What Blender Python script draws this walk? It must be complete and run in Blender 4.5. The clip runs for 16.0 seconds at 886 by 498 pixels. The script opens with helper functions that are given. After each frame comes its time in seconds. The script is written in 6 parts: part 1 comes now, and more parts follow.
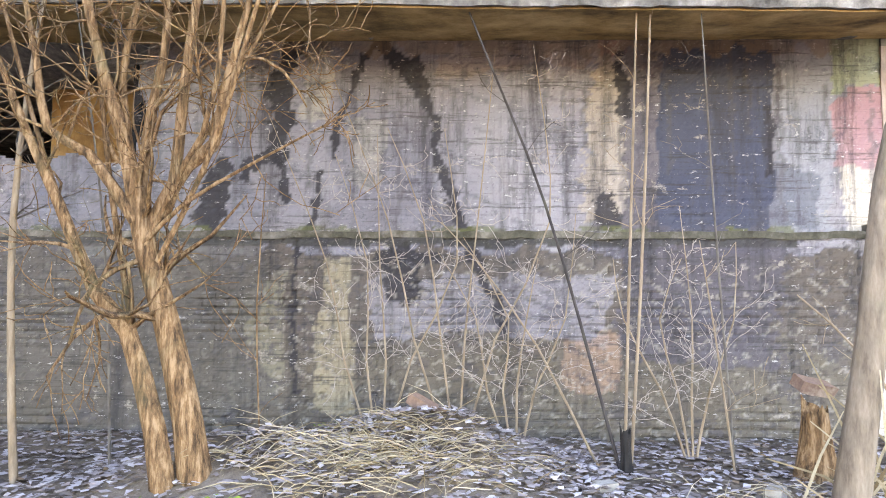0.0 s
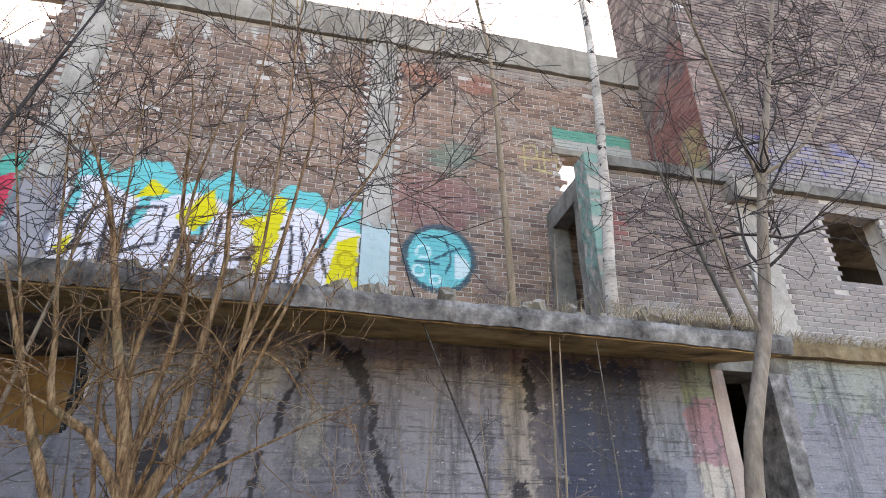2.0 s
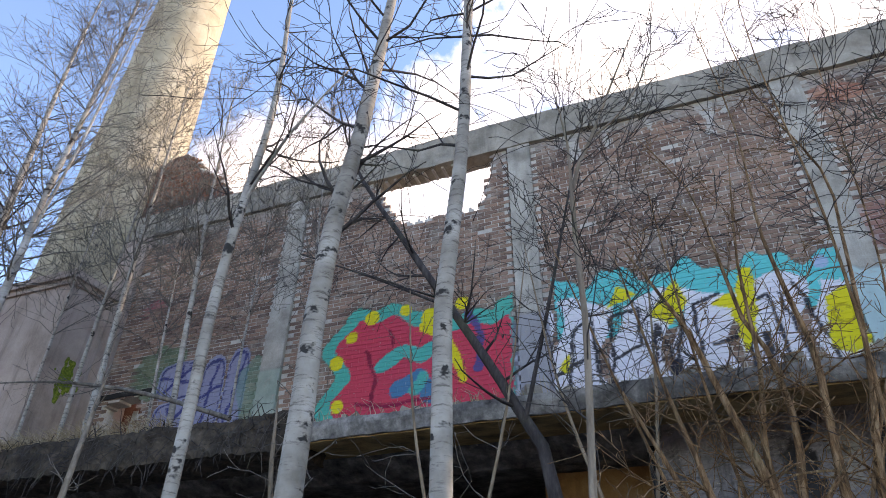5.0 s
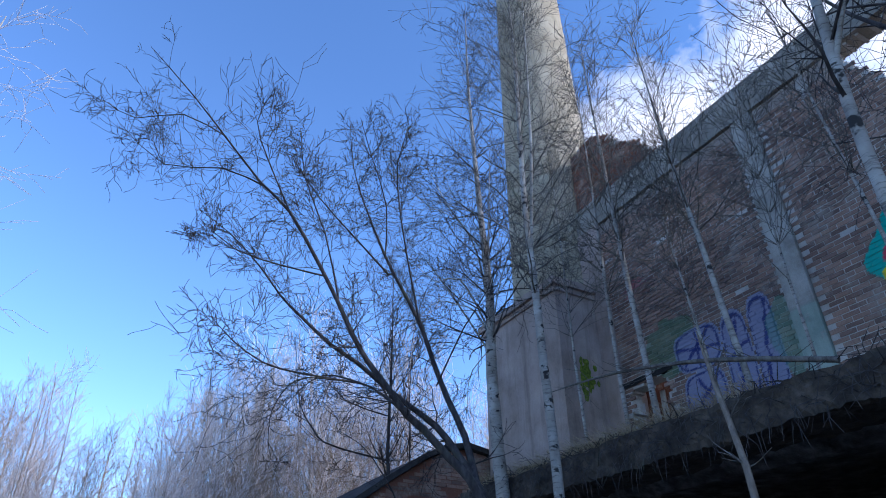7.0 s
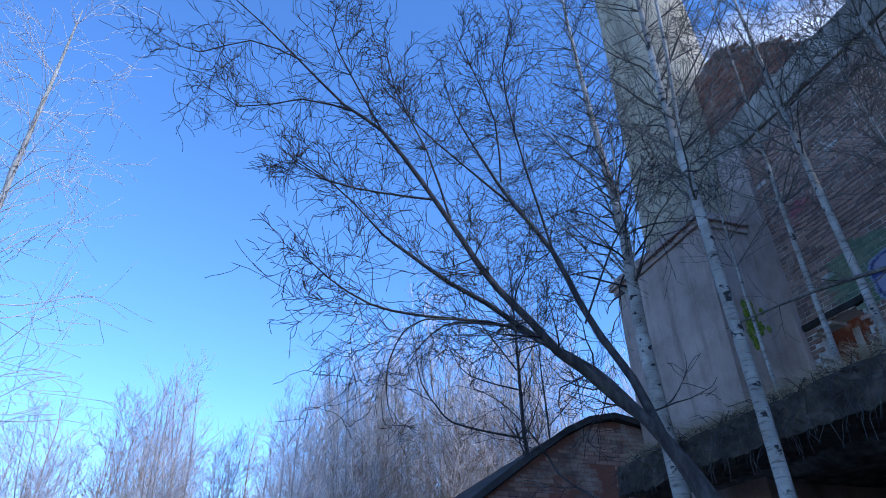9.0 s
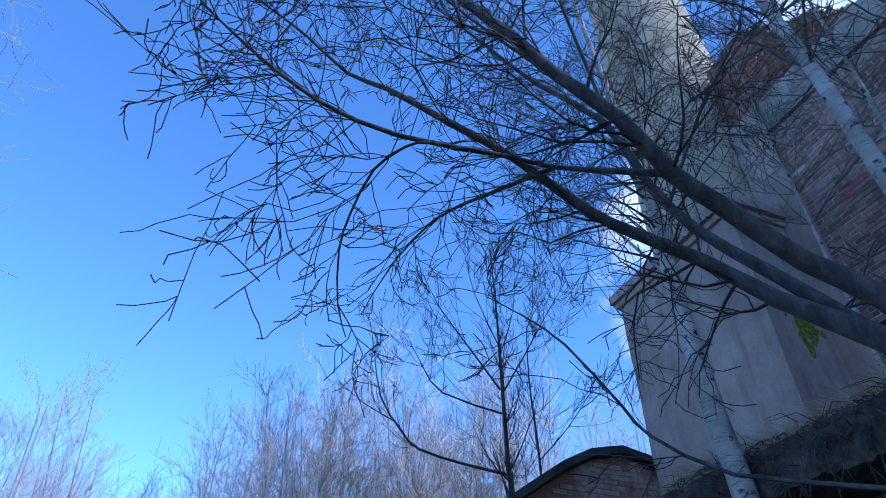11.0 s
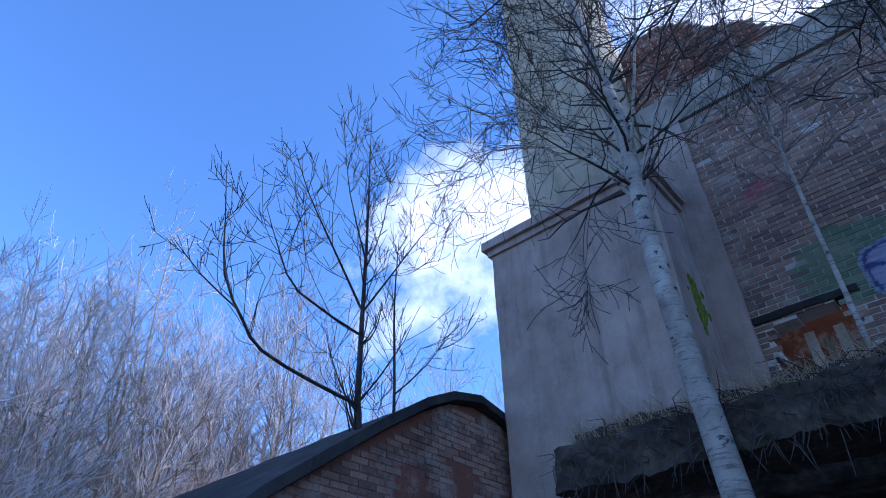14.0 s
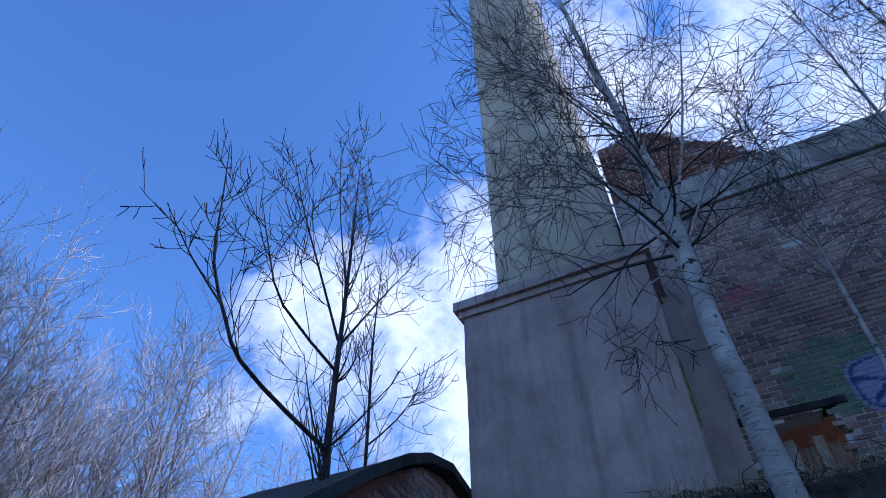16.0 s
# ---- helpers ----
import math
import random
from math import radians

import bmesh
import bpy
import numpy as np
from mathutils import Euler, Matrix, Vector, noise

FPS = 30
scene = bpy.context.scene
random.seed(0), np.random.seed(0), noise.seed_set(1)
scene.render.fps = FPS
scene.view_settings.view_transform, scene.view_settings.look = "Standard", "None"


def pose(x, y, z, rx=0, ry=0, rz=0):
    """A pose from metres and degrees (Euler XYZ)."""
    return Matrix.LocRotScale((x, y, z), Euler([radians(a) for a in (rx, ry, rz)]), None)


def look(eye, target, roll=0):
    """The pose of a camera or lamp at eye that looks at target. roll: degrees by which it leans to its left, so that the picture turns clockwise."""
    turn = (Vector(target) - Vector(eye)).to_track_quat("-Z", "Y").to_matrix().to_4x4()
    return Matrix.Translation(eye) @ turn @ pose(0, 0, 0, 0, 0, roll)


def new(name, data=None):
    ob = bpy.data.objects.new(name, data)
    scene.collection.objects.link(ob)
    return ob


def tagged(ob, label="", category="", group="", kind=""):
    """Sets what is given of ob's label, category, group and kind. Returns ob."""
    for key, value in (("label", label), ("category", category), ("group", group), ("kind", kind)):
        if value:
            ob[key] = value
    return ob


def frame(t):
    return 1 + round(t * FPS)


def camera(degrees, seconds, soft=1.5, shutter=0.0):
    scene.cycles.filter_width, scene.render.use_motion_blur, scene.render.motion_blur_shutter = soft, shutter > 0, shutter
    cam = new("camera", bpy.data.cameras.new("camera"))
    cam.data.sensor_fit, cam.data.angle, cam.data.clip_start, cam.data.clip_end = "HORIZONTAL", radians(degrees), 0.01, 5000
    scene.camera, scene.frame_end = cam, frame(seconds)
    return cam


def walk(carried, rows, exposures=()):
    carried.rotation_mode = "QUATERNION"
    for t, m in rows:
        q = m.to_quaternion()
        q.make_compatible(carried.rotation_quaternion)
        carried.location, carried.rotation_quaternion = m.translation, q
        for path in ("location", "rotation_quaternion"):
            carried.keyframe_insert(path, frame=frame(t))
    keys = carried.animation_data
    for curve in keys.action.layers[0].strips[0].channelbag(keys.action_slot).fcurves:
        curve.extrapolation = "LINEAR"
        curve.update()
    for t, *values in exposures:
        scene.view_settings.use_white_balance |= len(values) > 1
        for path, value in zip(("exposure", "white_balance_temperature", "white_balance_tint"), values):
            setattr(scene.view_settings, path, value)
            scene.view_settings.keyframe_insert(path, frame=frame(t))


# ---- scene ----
cam = camera(70.3, 16.0, soft=0.95)
PATH = [
    (0, (1.489, 0.126, 1.339), (1.445, 2.122, 1.463), 0.2),
    (0.5, (1.089, -0.152, 1.489), (1.361, 1.826, 1.605), 0.4),
    (1, (0.959, -0.396, 1.341), (1.295, 1.532, 1.752), -1.2),
    (1.5, (0.638, -0.529, 1.303), (1.013, 1.339, 1.912), -0.7),
    (2, (0.427, -0.621, 1.302), (0.851, 1.096, 2.237), -0.4),
    (2.5, (0.327, -0.745, 1.322), (0.797, 0.881, 2.387), -2.0),
    (3, (0.068, -0.715, 1.374), (0.541, 0.881, 2.484), -2.2),
    (3.5, (-0.187, -0.605, 1.368), (0.24, 0.99, 2.497), -1.4),
    (4, (-0.467, -0.729, 1.368), (-0.304, 0.913, 2.499), -1.1),
    (4.2, (-0.571, -0.769, 1.37), (-0.557, 0.88, 2.502), -0.8),
    (6.3, (-2.425, -1.404, 1.52), (-3.722, -0.334, 2.603), 0.7),
    (6.5, (-2.575, -1.331, 1.547), (-3.926, -0.318, 2.62), 0.1),
    (7, (-2.892, -1.237, 1.589), (-4.388, -0.437, 2.649), 0.1),
    (7.5, (-3.189, -1.173, 1.585), (-4.747, -0.491, 2.637), 0.6),
    (8, (-3.471, -1.047, 1.635), (-5.118, -0.534, 2.647), -0.2),
    (8.2, (-3.561, -1.006, 1.661), (-5.226, -0.515, 2.655), -0.9),
    (10.3, (-6.506, -0.296, 1.636), (-7.989, 0.238, 2.866), 0.2),
    (10.5, (-6.712, -0.222, 1.653), (-8.182, 0.319, 2.897), 0.4),
    (11, (-7.192, -0.147, 1.701), (-8.647, 0.432, 2.945), -0.4),
    (11.5, (-7.657, -0.247, 1.635), (-9.014, 0.544, 2.873), -1.6),
    (12, (-8.107, -0.368, 1.713), (-9.385, 0.571, 2.932), -0.1),
    (12.5, (-8.454, -0.587, 1.825), (-9.642, 0.492, 3.018), -0.8),
    (13, (-9.001, -0.521, 1.822), (-10.165, 0.598, 3.002), -0.9),
    (13.5, (-9.365, -0.532, 1.845), (-10.511, 0.59, 3.04), -0.2),
    (14, (-9.984, -0.561, 1.787), (-11.03, 0.653, 2.985), -1.5),
    (14.5, (-10.526, -0.631, 1.754), (-11.423, 0.529, 3.113), -1.6),
    (15, (-10.944, -0.69, 1.697), (-11.716, 0.499, 3.107), -1.1),
    (15.5, (-11.418, -0.682, 1.723), (-12.133, 0.557, 3.121), -1.1),
    (16, (-11.861, -0.613, 1.725), (-12.466, 0.651, 3.152), -1.0),
]
walk(cam, [(t, look(eye, target, roll)) for t, eye, target, roll in PATH],
     [(0, 4.25, 12000, 29), (0.6, 4.0, 11500, 28), (1.2, 3.65, 10900, 28), (1.6, 3.61, 10800, 28), (2.0, 3.05, 10500, 27), (2.5, 2.52, 10200, 26), (3.2, 2.35, 9900, 24), (4.2, 2.65, 9500, 23), (6.3, 1.38, 6200, 18),
      (8.2, 1.32, 5250, 15), (10.3, 1.28, 4850, 15), (12, 1.5, 4900, 16), (14, 1.42, 5100, 19), (15, 1.16, 5050, 19), (16, 0.99, 5000, 20)])


# ---- world and sun ----
SUN_AZ, SUN_EL = 36.0, 30.0          # degrees from +x towards +y, and above the horizon
world = bpy.data.worlds.new("sky")
world.use_nodes = True
scene.world = world
wn = world.node_tree.nodes
bg = wn["Background"]
sky = wn.new("ShaderNodeTexSky")
sky.sky_type, sky.sun_disc = "NISHITA", False
sky.sun_elevation, sky.sun_rotation = radians(SUN_EL), radians(90 - SUN_AZ)
sky.air_density, sky.dust_density, sky.ozone_density = 1.0, 0.05, 3.2
sky.altitude = 1200
rich = wn.new("ShaderNodeHueSaturation")
rich.inputs["Saturation"].default_value = 1.06
world.node_tree.links.new(sky.outputs[0], rich.inputs["Color"])
world.node_tree.links.new(rich.outputs[0], bg.inputs[0])
bg.inputs[1].default_value = 0.13
sun_data = bpy.data.lights.new("sun", "SUN")
sun_data.energy, sun_data.angle, sun_data.color = 3.2, radians(0.6), (1.0, 0.93, 0.82)
sun = new("sun", sun_data)
sd = Vector((math.cos(radians(SUN_EL)) * math.cos(radians(SUN_AZ)), math.cos(radians(SUN_EL)) * math.sin(radians(SUN_AZ)), math.sin(radians(SUN_EL))))
sun.matrix_world = look(sd * 60, (0, 0, 0))


# ---- materials ----
class Nodes:
    """A small helper to wire a node material."""

    def __init__(self, name, rough=0.85):
        self.mat = bpy.data.materials.new(name)
        self.mat.use_nodes = True
        self.t = self.mat.node_tree
        self.b = self.t.nodes["Principled BSDF"]
        self.b.inputs["Roughness"].default_value = rough
        self.b.inputs["Specular IOR Level"].default_value = 0.25
        self.co = self.t.nodes.new("ShaderNodeTexCoord")

    def put(self, kind, **values):
        n = self.t.nodes.new(kind)
        for k, v in values.items():
            n.inputs[k].default_value = v
        return n

    def link(self, a, b):
        self.t.links.new(a, b)

    def scaled(self, sx, sy, sz):
        m = self.put("ShaderNodeMapping")
        m.inputs["Scale"].default_value = (sx, sy, sz)
        self.link(self.co.outputs["Object"], m.inputs["Vector"])
        return m.outputs[0]

    def noise(self, scale, detail=4.0, rough=0.6, vector=None):
        n = self.put("ShaderNodeTexNoise", Scale=scale, Detail=detail, Roughness=rough)
        self.link(vector or self.co.outputs["Object"], n.inputs["Vector"])
        return n.outputs["Fac"]

    def ramp(self, fac, stops):
        r = self.put("ShaderNodeValToRGB")
        el = r.color_ramp.elements
        while len(el) < len(stops):
            el.new(0.5)
        for e, (p, c) in zip(el, stops):
            e.position, e.color = p, (*c, 1) if len(c) == 3 else c
        self.link(fac, r.inputs["Fac"])
        return r.outputs["Color"]

    def mix(self, fac, a, b, blend="MIX"):
        m = self.t.nodes.new("ShaderNodeMix")
        m.data_type, m.blend_type = "RGBA", blend
        for sock, v in ((m.inputs[0], fac), (m.inputs[6], a), (m.inputs[7], b)):
            if isinstance(v, (int, float)):
                sock.default_value = v
            elif isinstance(v, tuple):
                sock.default_value = (*v, 1)
            else:
                self.link(v, sock)
        return m.outputs[2]

    def math(self, op, a, b=0.0):
        m = self.t.nodes.new("ShaderNodeMath")
        m.operation = op
        for sock, v in zip(m.inputs, (a, b)):
            if isinstance(v, (int, float)):
                sock.default_value = v
            else:
                self.link(v, sock)
        return m.outputs[0]

    def color(self, c):
        if isinstance(c, tuple):
            self.b.inputs["Base Color"].default_value = (*c, 1)
        else:
            self.link(c, self.b.inputs["Base Color"])
        return self

    def bump(self, fac, strength=0.4, distance=0.01):
        b = self.put("ShaderNodeBump", Strength=strength, Distance=distance)
        self.link(fac, b.inputs["Height"])
        self.link(b.outputs[0], self.b.inputs["Normal"])
        return self.mat


def brick_material(name, dark, mid, light, single=False, paint=False, soot=0.5):
    n = Nodes(name, 0.92)
    if single:
        info = n.put("ShaderNodeObjectInfo")
        rnd = info.outputs["Random"]
    else:
        geo = n.put("ShaderNodeNewGeometry")
        rnd = geo.outputs["Random Per Island"]
    base = n.ramp(rnd, [(0.0, dark), (0.35, mid), (0.7, light), (0.86, mid), (1.0, dark)])
    grain = n.noise(38, 5, 0.7)
    base = n.mix(0.55, base, n.ramp(grain, [(0.3, (0.25, 0.22, 0.2)), (0.7, (0.95, 0.9, 0.85))]), "MULTIPLY")
    big = n.noise(0.75, 5, 0.65)
    base = n.mix(n.ramp(big, [(0.45, (0, 0, 0)), (0.68, (soot, soot, soot))]), base, (0.045, 0.042, 0.042))
    pale = n.noise(2.3, 6, 0.75)
    base = n.mix(n.ramp(pale, [(0.5, (0, 0, 0)), (0.68, (0.65, 0.65, 0.65))]), base, (0.41, 0.355, 0.30))
    if paint:
        at = n.put("ShaderNodeAttribute")
        at.attribute_name = "paint"
        wear = n.ramp(n.noise(9, 7, 0.75), [(0.28, (0.1, 0.1, 0.1)), (0.42, (1, 1, 1))])
        base = n.mix(n.math("MULTIPLY", at.outputs["Alpha"], wear), base, at.outputs["Color"])
    n.color(base)
    return n.bump(grain, 0.6, 0.006)


def plaster_material(name, a, b, c, scale=1.0, paint=False, rough=0.9):
    n = Nodes(name, rough)
    big = n.noise(0.9 * scale, 6, 0.68)
    base = n.ramp(big, [(0.32, a), (0.5, b), (0.66, c)])
    streak = n.noise(1.0, 6, 0.7, n.scaled(3.2, 3.2, 0.35))
    base = n.mix(n.ramp(streak, [(0.5, (0, 0, 0)), (0.72, (0.55, 0.55, 0.55))]), base, (a[0] * 0.4, a[1] * 0.4, a[2] * 0.4))
    fine = n.noise(55, 6, 0.75)
    base = n.mix(0.45, base, n.ramp(fine, [(0.3, (0.45, 0.43, 0.4)), (0.7, (1, 1, 1))]), "MULTIPLY")
    if paint:
        at = n.put("ShaderNodeAttribute")
        at.attribute_name = "paint"
        wear = n.ramp(n.noise(11, 7, 0.75), [(0.3, (0.12, 0.12, 0.12)), (0.45, (1, 1, 1))])
        base = n.mix(n.math("MULTIPLY", at.outputs["Alpha"], wear), base, at.outputs["Color"])
    n.color(base)
    return n.bump(fine, 0.5, 0.008)


def flaking_material(name):
    """Grey render over brick: flakes, soot, pale specks and runs, with its painted patches."""
    n = Nodes(name, 0.88)
    base = n.ramp(n.noise(0.9, 7, 0.7), [(0.3, (0.10, 0.10, 0.125)), (0.46, (0.23, 0.228, 0.26)), (0.6, (0.36, 0.355, 0.37)), (0.75, (0.25, 0.205, 0.15))])
    at = n.put("ShaderNodeAttribute")
    at.attribute_name = "paint"
    wear = n.ramp(n.noise(6, 8, 0.78), [(0.26, (0.25, 0.25, 0.25)), (0.38, (1, 1, 1))])
    base = n.mix(n.math("MULTIPLY", at.outputs["Alpha"], wear), base, at.outputs["Color"])
    scabs = n.noise(1.0, 9, 0.8, n.scaled(1.9, 1.9, 2.3))
    base = n.mix(n.ramp(scabs, [(0.55, (0, 0, 0)), (0.60, (0.5, 0.5, 0.5))]), base, (0.07, 0.07, 0.085))
    chips = n.noise(1.0, 9, 0.82, n.scaled(3.1, 3.1, 5.2))
    base = n.mix(n.ramp(chips, [(0.6, (0, 0, 0)), (0.625, (0.7, 0.7, 0.7))]), base, (0.37, 0.33, 0.28))
    runs = n.noise(1.0, 8, 0.72, n.scaled(4.5, 4.5, 0.5))
    base = n.mix(n.ramp(runs, [(0.5, (0, 0, 0)), (0.66, (0.75, 0.75, 0.75))]), base, (0.045, 0.043, 0.047))
    courses = n.noise(1.0, 7, 0.75, n.scaled(1.6, 1.6, 30))
    base = n.mix(n.ramp(courses, [(0.55, (0, 0, 0)), (0.62, (0.62, 0.62, 0.62))]), base, (0.045, 0.042, 0.04))
    flakes = n.noise(1.0, 6, 0.75, n.scaled(13, 13, 34))
    base = n.mix(n.ramp(flakes, [(0.625, (0, 0, 0)), (0.655, (0.8, 0.8, 0.8))]), base, (0.52, 0.50, 0.48))
    pits = n.noise(1.0, 5, 0.7, n.scaled(31, 31, 44))
    base = n.mix(n.ramp(pits, [(0.63, (0, 0, 0)), (0.7, (0.8, 0.8, 0.8))]), base, (0.035, 0.03, 0.028))
    n.color(base)
    return n.bump(n.math("ADD", flakes, n.math("MULTIPLY", courses, 0.8)), 0.75, 0.015)


def bark_material(name, stops, scale=(14, 14, 3), strength=0.8):
    n = Nodes(name, 0.9)
    v = n.scaled(*scale)
    g = n.noise(1.0, 6, 0.7, v)
    patch = n.noise(2.2, 4, 0.6)
    base = n.ramp(g, stops)
    base = n.mix(n.ramp(patch, [(0.55, (0, 0, 0)), (0.75, (0.5, 0.5, 0.5))]), base, (0.10, 0.11, 0.06))
    n.color(base)
    return n.bump(g, strength, 0.012)


def birch_material(name, pale=1.0):
    n = Nodes(name, 0.75)
    lines = n.noise(1.0, 5, 0.75, n.scaled(5, 5, 42))
    spots = n.noise(1.0, 3, 0.6, n.scaled(7, 7, 9))
    white = n.ramp(n.noise(3.0, 5, 0.6), [(0.3, (0.18 * pale, 0.16 * pale, 0.135 * pale)), (0.55, (0.37 * pale, 0.34 * pale, 0.30 * pale)), (0.75, (0.53 * pale, 0.505 * pale, 0.465 * pale))])
    base = n.mix(n.ramp(lines, [(0.53, (0, 0, 0)), (0.64, (0.8, 0.8, 0.8))]), white, (0.09, 0.075, 0.065))
    base = n.mix(n.ramp(spots, [(0.60, (0, 0, 0)), (0.66, (1, 1, 1))]), base, (0.03, 0.027, 0.025))
    n.color(base)
    return n.bump(lines, 0.35, 0.006)


M = {
    "brick": brick_material("weathered_brick", (0.195, 0.128, 0.105), (0.34, 0.216, 0.165), (0.48, 0.31, 0.235), paint=True),
    "brick_one": brick_material("weathered_brick_single", (0.195, 0.128, 0.105), (0.34, 0.216, 0.165), (0.48, 0.31, 0.235), single=True),
    "brick_grey": brick_material("greyed_brick", (0.14, 0.11, 0.105), (0.235, 0.182, 0.17), (0.34, 0.26, 0.23), paint=True, soot=0.35),
    "brick_grey_one": brick_material("greyed_brick_single", (0.14, 0.11, 0.105), (0.235, 0.182, 0.17), (0.34, 0.26, 0.23), single=True, soot=0.35),
    "brick_red": brick_material("red_brick", (0.15, 0.06, 0.04), (0.27, 0.12, 0.08), (0.33, 0.16, 0.10), soot=0.2),
    "mortar": plaster_material("mortar", (0.36, 0.335, 0.30), (0.56, 0.525, 0.48), (0.66, 0.63, 0.585), 2.0),
    "mortar_painted": plaster_material("painted_mortar", (0.36, 0.335, 0.30), (0.56, 0.525, 0.48), (0.66, 0.63, 0.585), 2.0, paint=True),
    "wall_low": flaking_material("flaking_render"),
    "soffit": plaster_material("rusty_soffit", (0.11, 0.066, 0.03), (0.40, 0.26, 0.115), (0.60, 0.42, 0.22), 2.0),
    "rusty_edge": plaster_material("rusty_edge", (0.08, 0.055, 0.03), (0.22, 0.155, 0.085), (0.34, 0.26, 0.16), 3.0),
    "ledge": plaster_material("mossy_ledge", (0.05, 0.048, 0.032), (0.11, 0.105, 0.08), (0.24, 0.22, 0.19), 5.0),
    "fascia": plaster_material("stained_fascia", (0.045, 0.042, 0.04), (0.20, 0.19, 0.18), (0.43, 0.415, 0.39), 4.2),
    "stain": plaster_material("stained_concrete", (0.07, 0.065, 0.055), (0.20, 0.19, 0.165), (0.30, 0.285, 0.25), 2.6),
    "concrete": plaster_material("concrete", (0.20, 0.18, 0.148), (0.33, 0.298, 0.25), (0.44, 0.40, 0.34), 1.8),
    "concrete_painted": plaster_material("painted_concrete", (0.20, 0.18, 0.148), (0.33, 0.298, 0.25), (0.44, 0.40, 0.34), 1.8, paint=True),
    "concrete_pale": plaster_material("pale_concrete", (0.28, 0.26, 0.222), (0.45, 0.42, 0.37), (0.56, 0.53, 0.47), 2.2),
    "concrete_pale_painted": plaster_material("painted_pale_concrete", (0.28, 0.26, 0.222), (0.45, 0.42, 0.37), (0.56, 0.53, 0.47), 2.2, paint=True),
    "plinth": plaster_material("plinth_render", (0.29, 0.228, 0.19), (0.44, 0.348, 0.30), (0.53, 0.43, 0.375), 0.9),
    "chimney": plaster_material("chimney_concrete", (0.33, 0.28, 0.195), (0.45, 0.385, 0.275), (0.54, 0.47, 0.35), 1.2),
    "rust": plaster_material("rusty_render", (0.20, 0.10, 0.04), (0.34, 0.19, 0.08), (0.42, 0.28, 0.15), 1.5),
    # near-black: unlit depth of rooms and tower put into colour; also lintel and stump
    "dark": plaster_material("near_black_render", (0.015, 0.014, 0.014), (0.03, 0.028, 0.027), (0.05, 0.045, 0.04), 1.0),
    "bark_brown": bark_material("brown_bark", [(0.36, (0.05, 0.028, 0.015)), (0.5, (0.19, 0.105, 0.052)), (0.62, (0.35, 0.22, 0.125))], (30, 30, 5), 1.0),
    "bark_grey": bark_material("grey_bark", [(0.3, (0.05, 0.043, 0.036)), (0.5, (0.13, 0.115, 0.10)), (0.7, (0.23, 0.21, 0.185))]),
    "bark_dark": bark_material("dark_bark", [(0.3, (0.02, 0.017, 0.017)), (0.5, (0.05, 0.043, 0.042)), (0.7, (0.10, 0.088, 0.083))]),
    "bark_warm": bark_material("warm_grey_bark", [(0.3, (0.10, 0.075, 0.055)), (0.5, (0.21, 0.165, 0.125)), (0.7, (0.32, 0.26, 0.20))]),
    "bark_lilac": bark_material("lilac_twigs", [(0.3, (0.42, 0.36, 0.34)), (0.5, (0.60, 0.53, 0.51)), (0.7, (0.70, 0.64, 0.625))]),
    "bark_tan": bark_material("tan_twigs", [(0.3, (0.16, 0.115, 0.075)), (0.5, (0.27, 0.20, 0.14)), (0.7, (0.38, 0.30, 0.22))]),
    "bark_pale": bark_material("pale_twigs", [(0.3, (0.22, 0.18, 0.155)), (0.5, (0.34, 0.29, 0.26)), (0.7, (0.46, 0.41, 0.38))]),
    "soil": plaster_material("dark_soil", (0.028, 0.023, 0.018), (0.07, 0.056, 0.044), (0.13, 0.105, 0.08), 5.0),
    "birch": birch_material("birch_bark"),
    "birch_white": birch_material("white_birch_bark", 1.5),
    "moss": bark_material("moss", [(0.3, (0.05, 0.08, 0.01)), (0.5, (0.14, 0.19, 0.02)), (0.7, (0.30, 0.34, 0.05))], (20, 20, 20)),
    "tar": plaster_material("roofing_felt", (0.03, 0.028, 0.027), (0.05, 0.047, 0.045), (0.075, 0.07, 0.065), 2.0),
}


def ground_material():
    n = Nodes("leaf_litter_soil", 0.95)
    a = n.noise(1.6, 6, 0.7)
    base = n.ramp(a, [(0.35, (0.11, 0.087, 0.068)), (0.55, (0.25, 0.205, 0.16)), (0.7, (0.38, 0.33, 0.28))])
    f = n.noise(70, 6, 0.8)
    base = n.mix(0.6, base, n.ramp(f, [(0.35, (0.35, 0.3, 0.3)), (0.62, (1.0, 0.95, 0.9))]), "MULTIPLY")
    n.color(base)
    return n.bump(f, 0.8, 0.02)


M["ground"] = ground_material()


# ---- mesh helpers ----
def mesh_from(name, verts, faces, material, colors=None, smooth=False):
    me = bpy.data.meshes.new(name)
    me.from_pydata([tuple(v) for v in verts] if not isinstance(verts, np.ndarray) else verts.tolist(), [], faces if isinstance(faces, list) else faces.tolist())
    if colors is not None:
        at = me.color_attributes.new("paint", "FLOAT_COLOR", "POINT")
        at.data.foreach_set("color", np.asarray(colors, dtype=np.float32).ravel())
    if smooth:
        me.polygons.foreach_set("use_smooth", [True] * len(me.polygons))
    me.materials.append(material)
    me.update()
    return me


def part(name, bm, material, parent=None, label=""):
    me = bpy.data.meshes.new(name)
    bm.to_mesh(me)
    bm.free()
    me.materials.append(material)
    ob = new(name, me)
    if parent:
        ob.parent = parent
    if label:
        tagged(ob, label)
    return ob


def mesh_part(name, verts, faces, material, parent=None, label="", colors=None, smooth=False):
    ob = new(name, mesh_from(name, verts, faces, material, colors, smooth))
    if parent:
        ob.parent = parent
    if label:
        tagged(ob, label)
    return ob


